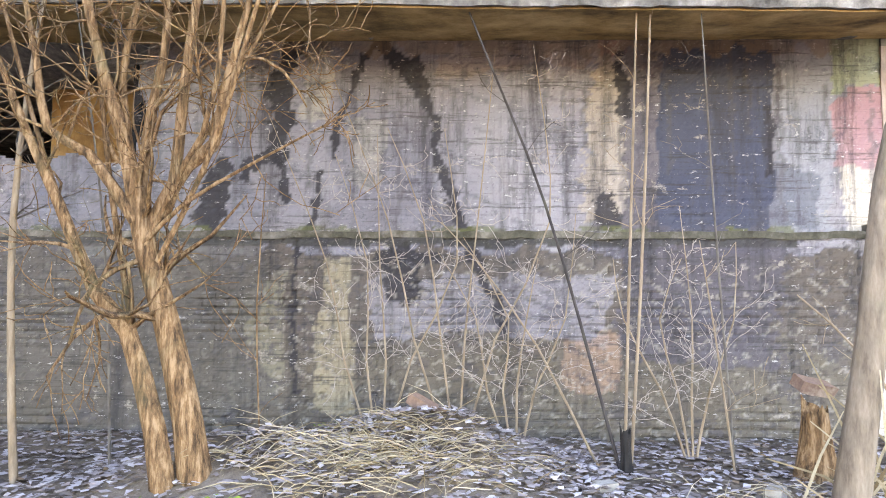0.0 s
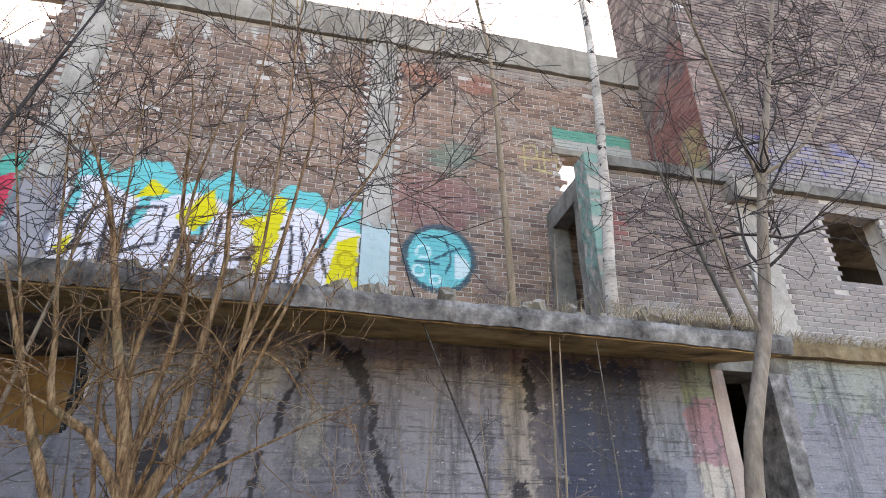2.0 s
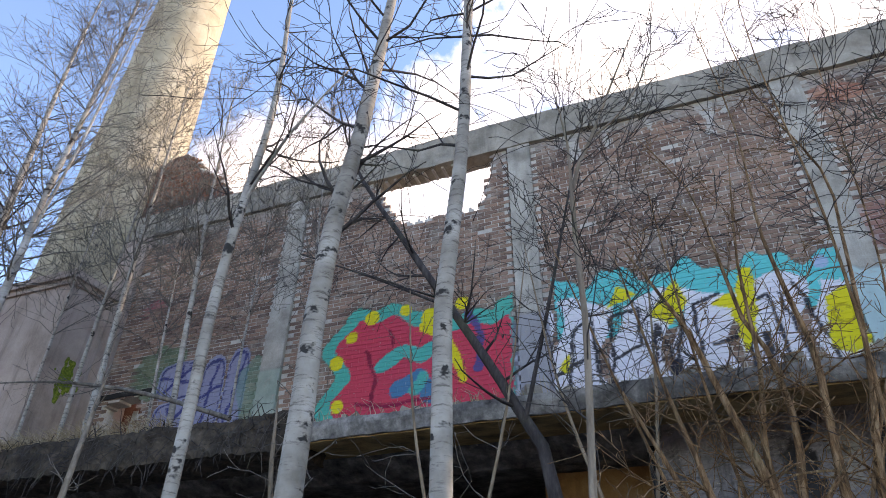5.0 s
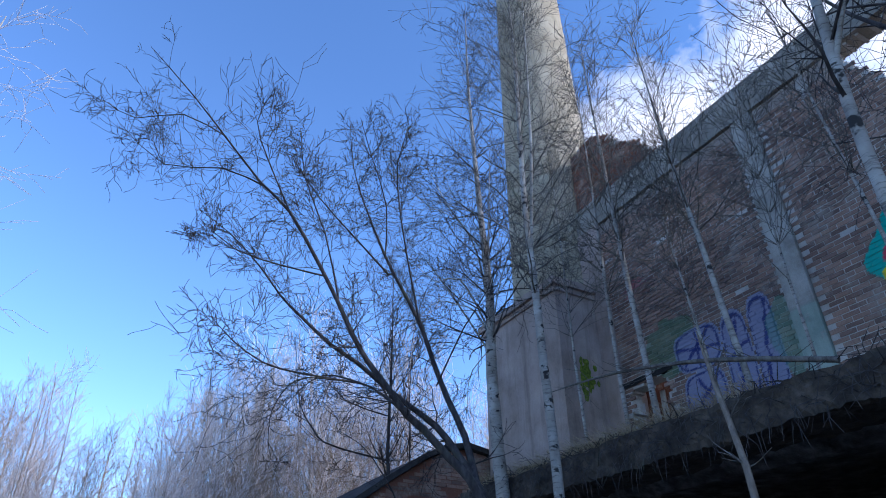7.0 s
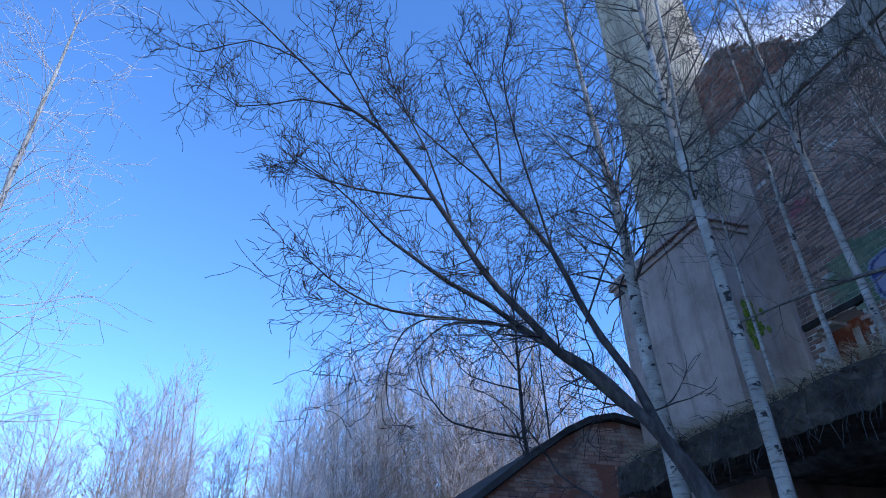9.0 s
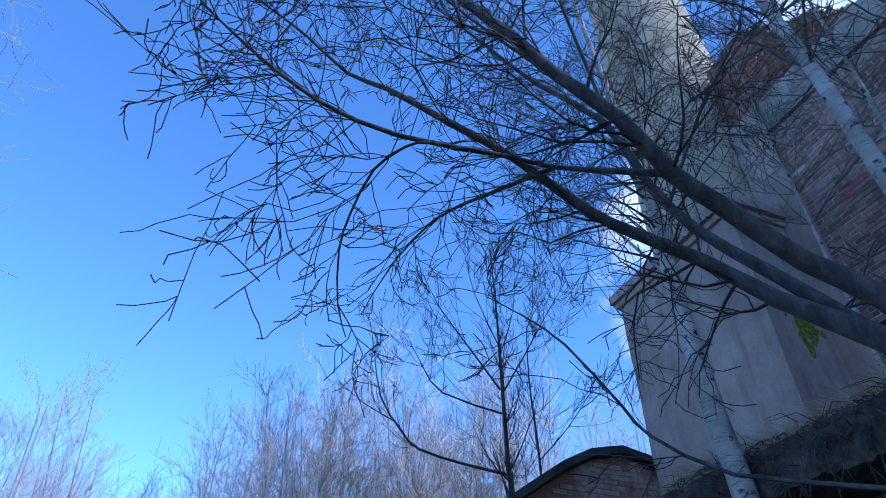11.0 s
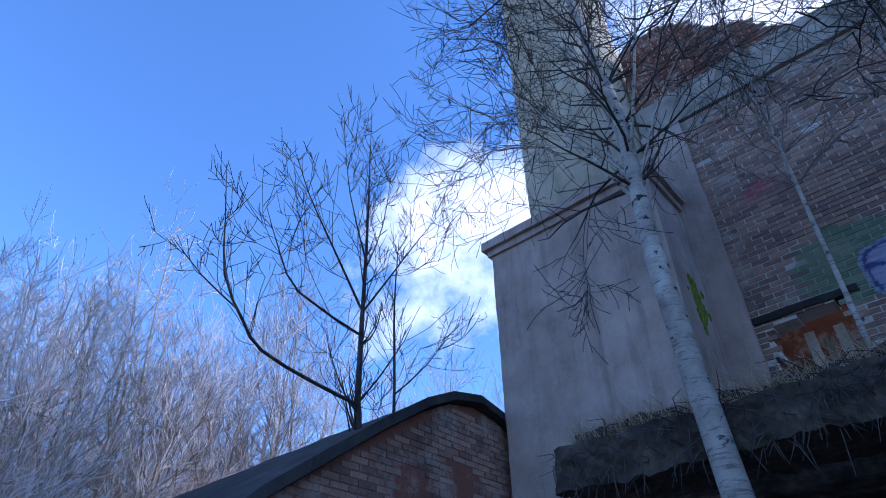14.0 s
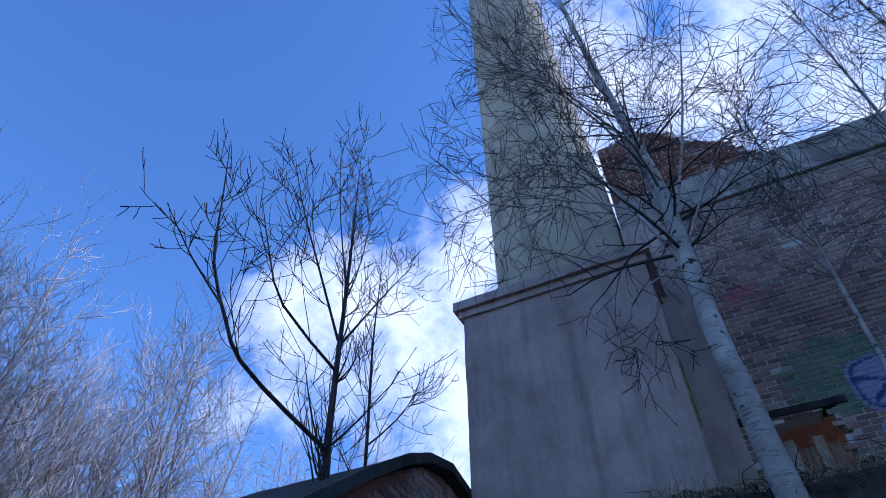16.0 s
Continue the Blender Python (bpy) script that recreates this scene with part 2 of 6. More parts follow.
def thing(name, label, category, place=(0, 0, 0), group="", kind=""):
    ob = new(name)
    ob.location = place
    ob.empty_display_size = 0.2
    return tagged(ob, label, category, group, kind)


def box_bm(x0, x1, y0, y1, z0, z1, bevel=0.012, rough=0.0, cuts=0, seed=1):
    """A box with worn edges; rough moves the vertices of a cut-up box unevenly."""
    bm = bmesh.new()
    bmesh.ops.create_cube(bm, size=1.0)
    for v in bm.verts:
        v.co = Vector(((x0 + x1) / 2 + v.co.x * (x1 - x0), (y0 + y1) / 2 + v.co.y * (y1 - y0), (z0 + z1) / 2 + v.co.z * (z1 - z0)))
    if cuts:
        long = max(x1 - x0, y1 - y0, z1 - z0)
        step = long / cuts
        for axis in range(3):
            lo, hi = ((x0, x1), (y0, y1), (z0, z1))[axis]
            k = int((hi - lo) / step)
            for i in range(1, k + 1):
                co, no = [0, 0, 0], [0, 0, 0]
                co[axis], no[axis] = lo + (hi - lo) * i / (k + 1), 1
                bmesh.ops.bisect_plane(bm, geom=bm.verts[:] + bm.edges[:] + bm.faces[:], plane_co=co, plane_no=no)
    elif bevel:
        bmesh.ops.bevel(bm, geom=bm.edges[:], offset=min(bevel, 0.3 * min(x1 - x0, y1 - y0, z1 - z0)), segments=2, affect="EDGES", profile=0.6)
    if rough:
        for v in bm.verts:
            d = noise.noise_vector(v.co * 2.3 + Vector((seed, 0, 0))) + 0.6 * noise.noise_vector(v.co * 7.1)
            v.co += d * rough
    return bm


def box(name, x0, x1, y0, y1, z0, z1, mat, parent=None, label="", bevel=0.012, rough=0.0, cuts=0, seed=1):
    return part(name, box_bm(x0, x1, y0, y1, z0, z1, bevel, rough, cuts, seed), M[mat], parent, label)


def tube(V, F, pts, radii, sides):
    """Adds a tapered tube along pts to the vertex and face lists; its sides are carried along without twisting."""
    pts = [Vector(p) for p in pts]
    start = len(V)
    u = None
    for i, p in enumerate(pts):
        d = (pts[min(i + 1, len(pts) - 1)] - pts[max(i - 1, 0)]).normalized()
        u = d.orthogonal().normalized() if u is None else (u - d * u.dot(d)).normalized()
        w = d.cross(u)
        for k in range(sides):
            a = 2 * math.pi * k / sides
            V.append(p + (u * math.cos(a) + w * math.sin(a)) * radii[i])
    for i in range(len(pts) - 1):
        a, b = start + i * sides, start + (i + 1) * sides
        for k in range(sides):
            k2 = (k + 1) % sides
            F.append((a + k, a + k2, b + k2, b + k))
    F.append(tuple(start + (len(pts) - 1) * sides + k for k in range(sides)))


def wobble(u, z, s=1.0):
    """A smooth pseudo-noise on arrays."""
    return (np.sin(u * 5.1 * s + 1.7 * np.sin(z * 3.3 * s)) + np.sin(z * 6.7 * s + 2.1 * np.sin(u * 4.3 * s + 0.6)) + 0.6 * np.sin(u * 13.7 * s + z * 11.3 * s)) / 2.6


def inside(u, z, poly):
    """Which points of the arrays lie inside a polygon."""
    res = np.zeros(u.shape, bool)
    n = len(poly)
    for i in range(n):
        (x1, y1), (x2, y2) = poly[i], poly[(i + 1) % n]
        if y1 == y2:
            continue
        c = ((y1 > z) != (y2 > z)) & (u < (x2 - x1) * (z - y1) / (y2 - y1) + x1)
        res ^= c
    return res


def line_dist(u, z, pts):
    """The distance of the points of the arrays from a broken line."""
    best = np.full(u.shape, 1e9)
    for (x1, y1), (x2, y2) in zip(pts, pts[1:]):
        dx, dy = x2 - x1, y2 - y1
        t = np.clip(((u - x1) * dx + (z - y1) * dy) / (dx * dx + dy * dy + 1e-9), 0, 1)
        best = np.minimum(best, np.hypot(u - x1 - t * dx, z - y1 - t * dy))
    return best


class Paint:
    """Colours laid on an array of wall points, layer over layer."""

    def __init__(self, u, z):
        self.u, self.z = u, z
        self.c = np.zeros((len(u), 4))

    def lay(self, mask, color, a=1.0):
        m = np.asarray(mask, float) * a
        keep = m > 0
        al = self.c[:, 3]
        for i in range(3):
            self.c[keep, i] = np.where(al[keep] > 0.02, self.c[keep, i] * (1 - m[keep]) + color[i] * m[keep], color[i])
        self.c[:, 3] = np.maximum(al, m) if a < 1 else np.where(m > 0, np.maximum(al, m), al)


BRICK_L, BRICK_H, JOINT = 0.25, 0.077, 0.016


def brick_field(u0, u1, z0, z1, keep, seed, fine=None, rough_face=0.004, gap=0.0):
    """Bricks in running bond in the wall's own plane: u along, d outwards, z up. Returns vertices, faces and the list of centres."""
    rng = np.random.default_rng(seed)
    V, F, centres = [], [], []
    rows = int((z1 - z0) / BRICK_H)
    for r in range(rows):
        z = z0 + r * BRICK_H
        half = r % 2 == 1
        u = u0 - (BRICK_L / 2 if half else 0)
        while u < u1:
            a, b = max(u, u0), min(u + BRICK_L, u1)
            u += BRICK_L
            c = ((a + b) / 2, z + BRICK_H / 2)
            if b - a < 0.05 or not keep(*c) or rng.random() < gap:
                continue
            centres.append((a, b, z))
    return centres


def brick_shell(centres, rng, place, fine=None, painter=None, proud=(0.004, 0.014)):
    """One mesh of bricks. place(u, d, z) turns wall coordinates into world ones. fine(u, z) says which faces are cut up for paint."""
    U, D, Z, F = [], [], [], []
    for a, b, z in centres:
        g = JOINT / 2
        x0, x1, h0, h1 = a + g * rng.uniform(0.6, 1.3), b - g * rng.uniform(0.6, 1.3), z + g * rng.uniform(0.5, 1.3), z + BRICK_H - g * rng.uniform(0.5, 1.3)
        d = rng.uniform(*proud)
        base = len(U)
        if fine and fine((a + b) / 2, z):
            nx, nz = max(2, int((x1 - x0) / 0.024)), 3
            for j in range(nz + 1):
                for i in range(nx + 1):
                    U.append(x0 + (x1 - x0) * i / nx), Z.append(h0 + (h1 - h0) * j / nz)
                    D.append(d + rng.uniform(-0.0015, 0.0015))
            for j in range(nz):
                for i in range(nx):
                    p = base + j * (nx + 1) + i
                    F.append((p, p + 1, p + nx + 2, p + nx + 1))
            corner = (base, base + nx, base + (nz + 1) * (nx + 1) - 1, base + nz * (nx + 1))
        else:
            t = rng.uniform(-0.003, 0.003, 4)
            for (x, h), e in zip(((x0, h0), (x1, h0), (x1, h1), (x0, h1)), t):
                U.append(x + e), Z.append(h - e), D.append(d + e)
            F.append((base, base + 1, base + 2, base + 3))
            corner = (base, base + 1, base + 2, base + 3)
        bk = len(U)
        for x, h in ((x0, h0), (x1, h0), (x1, h1), (x0, h1)):
            U.append(x), Z.append(h), D.append(-0.03)
        for i in range(4):
            j = (i + 1) % 4
            F.append((corner[i], bk + i, bk + j, corner[j]))
    U, D, Z = np.array(U), np.array(D), np.array(Z)
    col = painter(U, Z) if painter else np.zeros((len(U), 4))
    return place(U, D, Z), F, col


def grid_sheet(u0, u1, z0, z1, step, keep, place, painter, relief):
    """A finely cut sheet with relief and paint; keep(u, z) leaves openings out."""
    nu, nz = int((u1 - u0) / step), int((z1 - z0) / step)
    uu, zz = np.meshgrid(np.linspace(u0, u1, nu + 1), np.linspace(z0, z1, nz + 1))
    u, z = uu.ravel(), zz.ravel()
    F = []
    for j in range(nz):
        for i in range(nu):
            cu, cz = u0 + (i + 0.5) * (u1 - u0) / nu, z0 + (j + 0.5) * (z1 - z0) / nz
            if keep(cu, cz):
                p = j * (nu + 1) + i
                F.append((p, p + 1, p + nu + 2, p + nu + 1))
    return place(u, relief(u, z), z), F, painter(u, z)


def at_y(y0):
    return lambda u, d, z: np.stack([u, y0 - d, z], 1)          # faces -y


def at_x(x0, sign):
    return lambda u, d, z: np.stack([x0 + sign * d, u, z], 1)   # faces sign * x; u runs along y


# ---- ground ----
def ground_height(x, y):
    mound = 0.42 * math.exp(-((x - 1.2) / 0.9) ** 2 - ((y - 4.75) / 0.55) ** 2) + 0.25 * math.exp(-((x + 0.2) / 0.8) ** 2 - ((y - 4.4) / 0.5) ** 2)
    return 0.05 * noise.noise(Vector((x * 0.6, y * 0.6, 0))) + mound * (1 + 0.25 * noise.noise(Vector((x * 3, y * 3, 1)))) + 0.03 * noise.noise(Vector((x * 2.2, y * 2.2, 3)))


def build_ground():
    xs = np.concatenate([np.linspace(-900, -40, 12), np.arange(-30, -3, 1.0), np.arange(-3, 8, 0.12), np.arange(8, 30, 1.0), np.linspace(40, 900, 12)])
    ys = np.concatenate([np.linspace(-900, -30, 12), np.arange(-20, 1, 1.0), np.arange(1, 7, 0.12), np.arange(7, 30, 1.5), np.linspace(40, 900, 12)])
    V = [(x, y, ground_height(x, y) if abs(x) < 30 and abs(y) < 30 else -0.1) for y in ys for x in xs]
    n = len(xs)
    F = [(j * n + i, j * n + i + 1, (j + 1) * n + i + 1, (j + 1) * n + i) for j in range(len(ys) - 1) for i in range(n - 1)]
    tagged(mesh_part("ground", V, F, M["ground"], smooth=True), "dark woodland soil under dead leaves", "ground", kind="structure")


build_ground()

# ---- lower storey: stained wall under the slab ----
WALL_Y, UP_Y, SLAB_Y = 5.95, 7.45, 4.7
SLAB_B, SLAB_T = 3.5, 3.72
TEAL, WHITE, YELLOW, PINK, BLACK, LILAC = (0.05, 0.55, 0.55), (0.74, 0.73, 0.78), (0.72, 0.62, 0.03), (0.62, 0.06, 0.10), (0.02, 0.02, 0.03), (0.42, 0.42, 0.62)


def low_paint(u, z):
    p = Paint(u, z)
    w, w2, w3 = wobble(u, z), wobble(u * 2.3 + 4, z * 2.3), wobble(u * 5 + 1, z * 7)
    a, b = u + 0.05 * w + 0.02 * w3, z + 0.05 * w2
    # grey panels, warm band under the soffit, brown foot
    p.lay(z > 1.8, (0.24, 0.23, 0.246), 0.75)
    p.lay(inside(a, b, [(-2.5, 1.85), (-2.5, 2.6), (-0.6, 3.0), (-0.3, 1.85)]), (0.135, 0.145, 0.175), 0.7)
    p.lay(inside(a, b, [(0.45, 3.7), (0.3, 2.6), (0.35, 1.85), (1.4, 1.85), (1.25, 2.9), (1.0, 3.4)]), (0.165, 0.158, 0.178), 0.75)
    p.lay(inside(a, b, [(1.3, 3.75), (1.25, 3.3), (2.3, 3.45), (3.0, 3.4), (3.0, 3.75)]), (0.36, 0.285, 0.235), 0.65)
    p.lay(inside(a, b, [(1.95, 1.85), (2.05, 3.3), (2.7, 3.4), (2.6, 1.85)]), (0.29, 0.28, 0.30), 0.75)
    p.lay(inside(a, b, [(0.0, 2.95), (0.05, 3.7), (0.32, 3.7), (0.28, 2.9)]), (0.42, 0.385, 0.32), 0.75)
    p.lay(inside(a, b, [(0.45, 2.3), (0.5, 2.95), (0.8, 2.9), (0.78, 2.3)]), (0.36, 0.335, 0.26), 0.55)
    p.lay((z + 0.10 * w < 1.66), (0.105, 0.086, 0.066), 0.88)
    p.lay((z + 0.25 * w2 < 0.8), (0.125, 0.105, 0.07), 0.75)
    p.lay(inside(a, b, [(0.68, 1.45), (2.95, 1.45), (2.85, 0.82), (1.6, 0.95), (0.72, 0.88)]), (0.25, 0.24, 0.262), 0.8)
    p.lay(inside(a, b, [(0.18, 0.2), (0.25, 1.6), (0.5, 1.6), (0.55, 0.2)]), (0.38, 0.32, 0.21), 0.75)
    p.lay(inside(a, b, [(-0.6, 0.2), (-0.6, 1.2), (-0.1, 1.5), (-0.1, 0.3)]), (0.25, 0.23, 0.16), 0.6)
    # flaked cream strip beside the painted dark panel
    p.lay(inside(a + 0.05 * w3, b, [(2.68, 1.95), (2.7, 3.1), (2.85, 3.55), (3.08, 3.3), (3.05, 1.95)]), (0.42, 0.34, 0.25), 0.75)
    p.lay(inside(a, b, [(2.85, 3.5), (2.75, 3.8), (3.2, 3.8), (3.1, 3.55)]), (0.40, 0.12, 0.07), 0.7)
    p.lay(inside(a + 0.03 * w3, b, [(3.02, 1.85), (3.08, 3.7), (3.45, 3.75), (3.32, 1.85)]), (0.085, 0.07, 0.075), 0.85)
    p.lay(inside(a, b, [(3.3, 1.82), (3.4, 3.75), (4.46, 3.75), (4.36, 1.82)]), (0.034, 0.045, 0.075), 0.94)
    p.lay(inside(a + 0.06 * w3, b, [(2.95, 0.7), (3.05, 1.9), (4.55, 1.9), (4.3, 0.6)]), (0.075, 0.07, 0.085), 0.8)
    p.lay(inside(a, b, [(2.5, 0.4), (2.45, 0.85), (3.0, 0.95), (2.9, 0.4)]), (0.36, 0.22, 0.15), 0.7)
    p.lay(inside(a + 0.04 * w3, b, [(4.4, 1.85), (4.45, 3.5), (5.05, 3.55), (4.92, 1.85)]), (0.235, 0.255, 0.275), 0.8)
    p.lay(inside(a, b, [(4.35, 1.9), (4.4, 2.5), (4.85, 2.4), (4.8, 1.9)]), (0.06, 0.075, 0.105), 0.7)
    p.lay(inside(a, b, [(5.0, 2.45), (4.95, 3.1), (5.5, 3.3), (5.6, 2.5)]), (0.52, 0.19, 0.19), 0.62)
    p.lay(inside(a, b, [(4.95, 3.15), (4.95, 3.72), (5.5, 3.72), (5.5, 3.3)]), (0.30, 0.36, 0.17), 0.7)
    p.lay(inside(a, b, [(5.08, 1.88), (5.05, 2.45), (5.6, 2.5), (5.6, 1.88)]), (0.62, 0.55, 0.44), 0.8)
    # tar runs and cracks
    for pts, width in (([(-0.05, 3.68), (-0.17, 3.3), (-0.2, 2.6)], 0.13), ([(-0.2, 2.62), (-0.45, 2.5), (-0.5, 2.38)], 0.07), ([(-0.2, 2.6), (-0.12, 2.16)], 0.05), ([(-0.75, 2.45), (-0.82, 1.95)], 0.14),
                       ([(0.69, 3.7), (0.5, 3.25), (0.37, 2.91), (0.33, 2.56)], 0.034), ([(0.22, 2.42), (0.16, 2.0), (0.01, 1.78), (-0.01, 1.15), (0.02, 0.4)], 0.032),
                       ([(0.75, 3.68), (1.0, 3.45), (1.18, 3.2)], 0.09), ([(1.1, 3.5), (1.18, 3.2), (1.26, 2.93), (1.29, 2.57), (1.46, 2.11), (1.6, 1.8)], 0.05), ([(1.6, 1.8), (1.79, 1.32), (1.95, 0.93)], 0.05),
                       ([(1.0, 1.62), (1.02, 1.32)], 0.17), ([(0.8, 1.62), (1.3, 1.62)], 0.08), ([(2.88, 2.15), (2.9, 1.95)], 0.1), ([(4.4, 3.0), (4.37, 2.4)], 0.04), ([(3.0, 3.5), (3.05, 3.0)], 0.07)):
        p.lay(line_dist(u + 0.04 * w2 + 0.02 * wobble(u * 7, z * 6), z, pts) < 0.9 * width * (1 + 0.45 * w + 0.4 * w3), (0.022, 0.021, 0.025), 0.94)
    for k in range(26):
        x0 = -2.3 + 0.3 * k + 0.13 * math.sin(k * 5.1)
        top = 3.7 - 0.5 * abs(math.sin(k * 2.7))
        p.lay((np.abs(u - x0 + 0.03 * w2) < 0.022 * (1 + 0.7 * w3)) & (z < top) & (z > top - 0.5 - 0.9 * abs(math.sin(k * 1.3))), (0.07, 0.065, 0.065), 0.55)
    p.lay((np.abs(z - 1.78 + 0.03 * w) < 0.06) & (u < 4.6), (0.03, 0.03, 0.022), 0.85)
    p.lay((np.abs(z - 1.88 + 0.03 * w2) < 0.025) & (w > 0.1) & (u < 4.6), (0.10, 0.11, 0.03), 0.8)
    p.lay((w3 > 0.58) & (z < 1.6), (0.33, 0.30, 0.255), 0.65)
    p.lay((u < -0.3 + 0.2 * w) & (z < 1.75), (0.085, 0.08, 0.066), 0.7)
    p.lay((wobble(u * 3 + 2, z * 8) > 0.6) & (z < 1.75), (0.035, 0.032, 0.03), 0.6)
    p.lay((wobble(u * 2 + 7, z * 6) > 0.66) & (z > 1.9) & (u < 3.2), (0.075, 0.073, 0.083), 0.55)
    p.lay((z > 3.56 + 0.1 * w2) & (u < 5.0), (0.23, 0.15, 0.085), 0.6)
    # rendered wall beyond the doorway with faint outlined letters
    p.lay((u > 6.45) & (z > 1.93), (0.21, 0.21, 0.228), 0.75)
    for pts in ([(6.7, 3.0), (7.0, 3.5), (7.2, 3.0)], [(7.3, 2.9), (7.7, 3.4), (7.9, 2.8)], [(8.1, 2.7), (8.2, 3.5)]):
        p.lay((u > 6.5) & (line_dist(u + 0.04 * w2, z, pts) < 0.045), (0.12, 0.16, 0.12), 0.8)
    p.lay((u > 6.6) & (z > 3.2 + 0.1 * w), (0.28, 0.33, 0.24), 0.6)
    return p.c


def low_keep(u, z):
    if 5.6 < u < 6.25 and 1.93 < z < 3.6:
        return False
    if u < -1.5 + 0.06 * math.sin(z * 9) and z > 2.55 + 0.05 * math.sin(u * 8):
        return False
    if u > 5.25 and z < 1.82:
        return False
    if u < 5.5 and z > 3.7:
        return False
    return True


def low_relief(u, z):
    course = np.abs(((z / BRICK_H) % 1.0) - 0.5) * 2
    bond = np.abs(((u / BRICK_L + 0.5 * (np.floor(z / BRICK_H) % 2)) % 1.0) - 0.5) * 2
    joint = np.clip((course - 0.72) / 0.25, 0, 1) + 0.8 * np.clip((bond - 0.9) / 0.1, 0, 1)
    rough = wobble(u * 3, z * 3)
    show = np.clip(0.55 + 0.9 * wobble(u * 0.7 + 2, z * 0.9), 0.15, 1) * np.where(z < 1.8, 1.5, 0.65)
    return 0.006 * rough - 0.016 * joint * show + 0.006 * wobble(u * 17, z * 19) + np.where(z < 1.82, 0.05, 0.0)


lower_wall = thing("wall_lower", "stained grey rendered brick wall with black tar runs", "wall", kind="structure")
v, f, c = grid_sheet(-13, 9.5, -0.1, 3.86, 0.025, low_keep, at_y(WALL_Y), low_paint, low_relief)
mesh_part("facing", v, f, M["wall_low"], lower_wall, colors=c)
box("core", -1.5, 5.55, WALL_Y + 0.06, WALL_Y + 0.45, -0.1, 3.66, "mortar", lower_wall)
box("core", 6.3, 9.5, WALL_Y + 0.06, WALL_Y + 0.45, 1.9, 3.86, "mortar", lower_wall)
box("core", 5.55, 6.3, WALL_Y + 0.06, WALL_Y + 0.45, 3.62, 3.86, "mortar", lower_wall)
box("core", -13, -1.5, WALL_Y + 0.06, WALL_Y + 0.35, -0.1, 2.52, "mortar", lower_wall)
box("return_wall", -1.62, -1.5, WALL_Y + 0.04, WALL_Y + 2.6, 2.5, 3.48, "wall_low", lower_wall)
# ledge that runs across the wall
box("ledge", -13, 5.2, WALL_Y - 0.07, WALL_Y + 0.02, 1.80, 1.86, "ledge", lower_wall, "mossy concrete string course", rough=0.024, cuts=260, seed=4)
box("ledge", 5.2, 9.5, WALL_Y - 0.42, WALL_Y + 0.05, 1.8, 1.93, "stain", lower_wall, "worn pale concrete sill", rough=0.012, cuts=60, seed=8)


def recess_paint(u, z):
    p = Paint(u, z)
    w, w2 = wobble(u * 1.5, z * 1.5), wobble(u * 3 + 1, z * 3)
    p.lay(z > -1, (0.15, 0.088, 0.04), 0.9)
    p.lay((z > 1.45 + 0.08 * w), (0.15, 0.085, 0.035), 0.9)
    p.lay((np.hypot((u - 6.9) / 0.8, (z - 1.3) / 0.2) < 1 + 0.4 * w), (0.26, 0.09, 0.04), 0.8)
    p.lay((u > 6.0 + 0.2 * w) & (z < 1.3 + 0.15 * w2), (0.2, 0.165, 0.13), 0.8)
    p.lay((np.hypot((u - 6.9) / 0.7, (z - 0.75) / 0.4) < 1 + 0.3 * w2), (0.29, 0.28, 0.28), 0.7)
    for pts in ([(6.1, 0.3), (6.15, 0.9), (6.3, 1.3)], [(6.6, 0.5), (6.75, 1.0), (6.95, 0.6), (7.1, 1.0)]):
        p.lay(line_dist(u + 0.03 * w2, z, pts) < 0.04, (0.56, 0.55, 0.54), 0.7)
    p.lay((u > 7.3) & (z < 0.9 + 0.2 * w), (0.30, 0.36, 0.18), 0.5)
    return p.c


v, f, c = grid_sheet(5.2, 9.5, -0.1, 1.8, 0.04, lambda u, z: True, at_y(WALL_Y + 0.12), recess_paint, lambda u, z: 0.008 * wobble(u * 6, z * 7))
mesh_part("recessed_wall", v, f, M["wall_low"], lower_wall, "rust-stained render below the sill", colors=c)
box("recess_core", 5.2, 9.5, WALL_Y + 0.16, WALL_Y + 0.5, -0.1, 1.8, "rust", lower_wall)
box("jamb", 5.42, 5.6, WALL_Y - 0.015, WALL_Y + 0.5, 1.93, 3.6, "plinth", lower_wall, rough=0.01, cuts=20)
box("jamb", 6.25, 6.5, WALL_Y - 0.03, WALL_Y + 0.5, 1.93, 3.6, "fascia", lower_wall, rough=0.01, cuts=20)
box("lintel", 5.42, 6.6, WALL_Y - 0.02, WALL_Y + 0.5, 3.6, 3.82, "stain", lower_wall, rough=0.008, cuts=12)
# rooms behind the openings; near-black colour stands in for their shade
room = thing("wall_back_room", "room behind the openings, its unlit dark put into the colour", "wall", kind="structure")
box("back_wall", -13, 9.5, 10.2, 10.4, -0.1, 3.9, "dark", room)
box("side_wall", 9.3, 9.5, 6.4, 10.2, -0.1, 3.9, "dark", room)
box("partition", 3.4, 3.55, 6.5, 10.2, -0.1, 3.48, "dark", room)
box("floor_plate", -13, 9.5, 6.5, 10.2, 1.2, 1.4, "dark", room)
box("rusty_back_wall", -2.9, -1.62, 6.75, 6.9, 1.4, 3.48, "rust", room, "rust-brown rendered inner wall", rough=0.01, cuts=30)

# ---- slab ----
slab = thing("floor_slab", "projecting concrete slab with broken grassy edge", "slab", kind="structure")
SOFFIT_IN = SLAB_T - 0.03


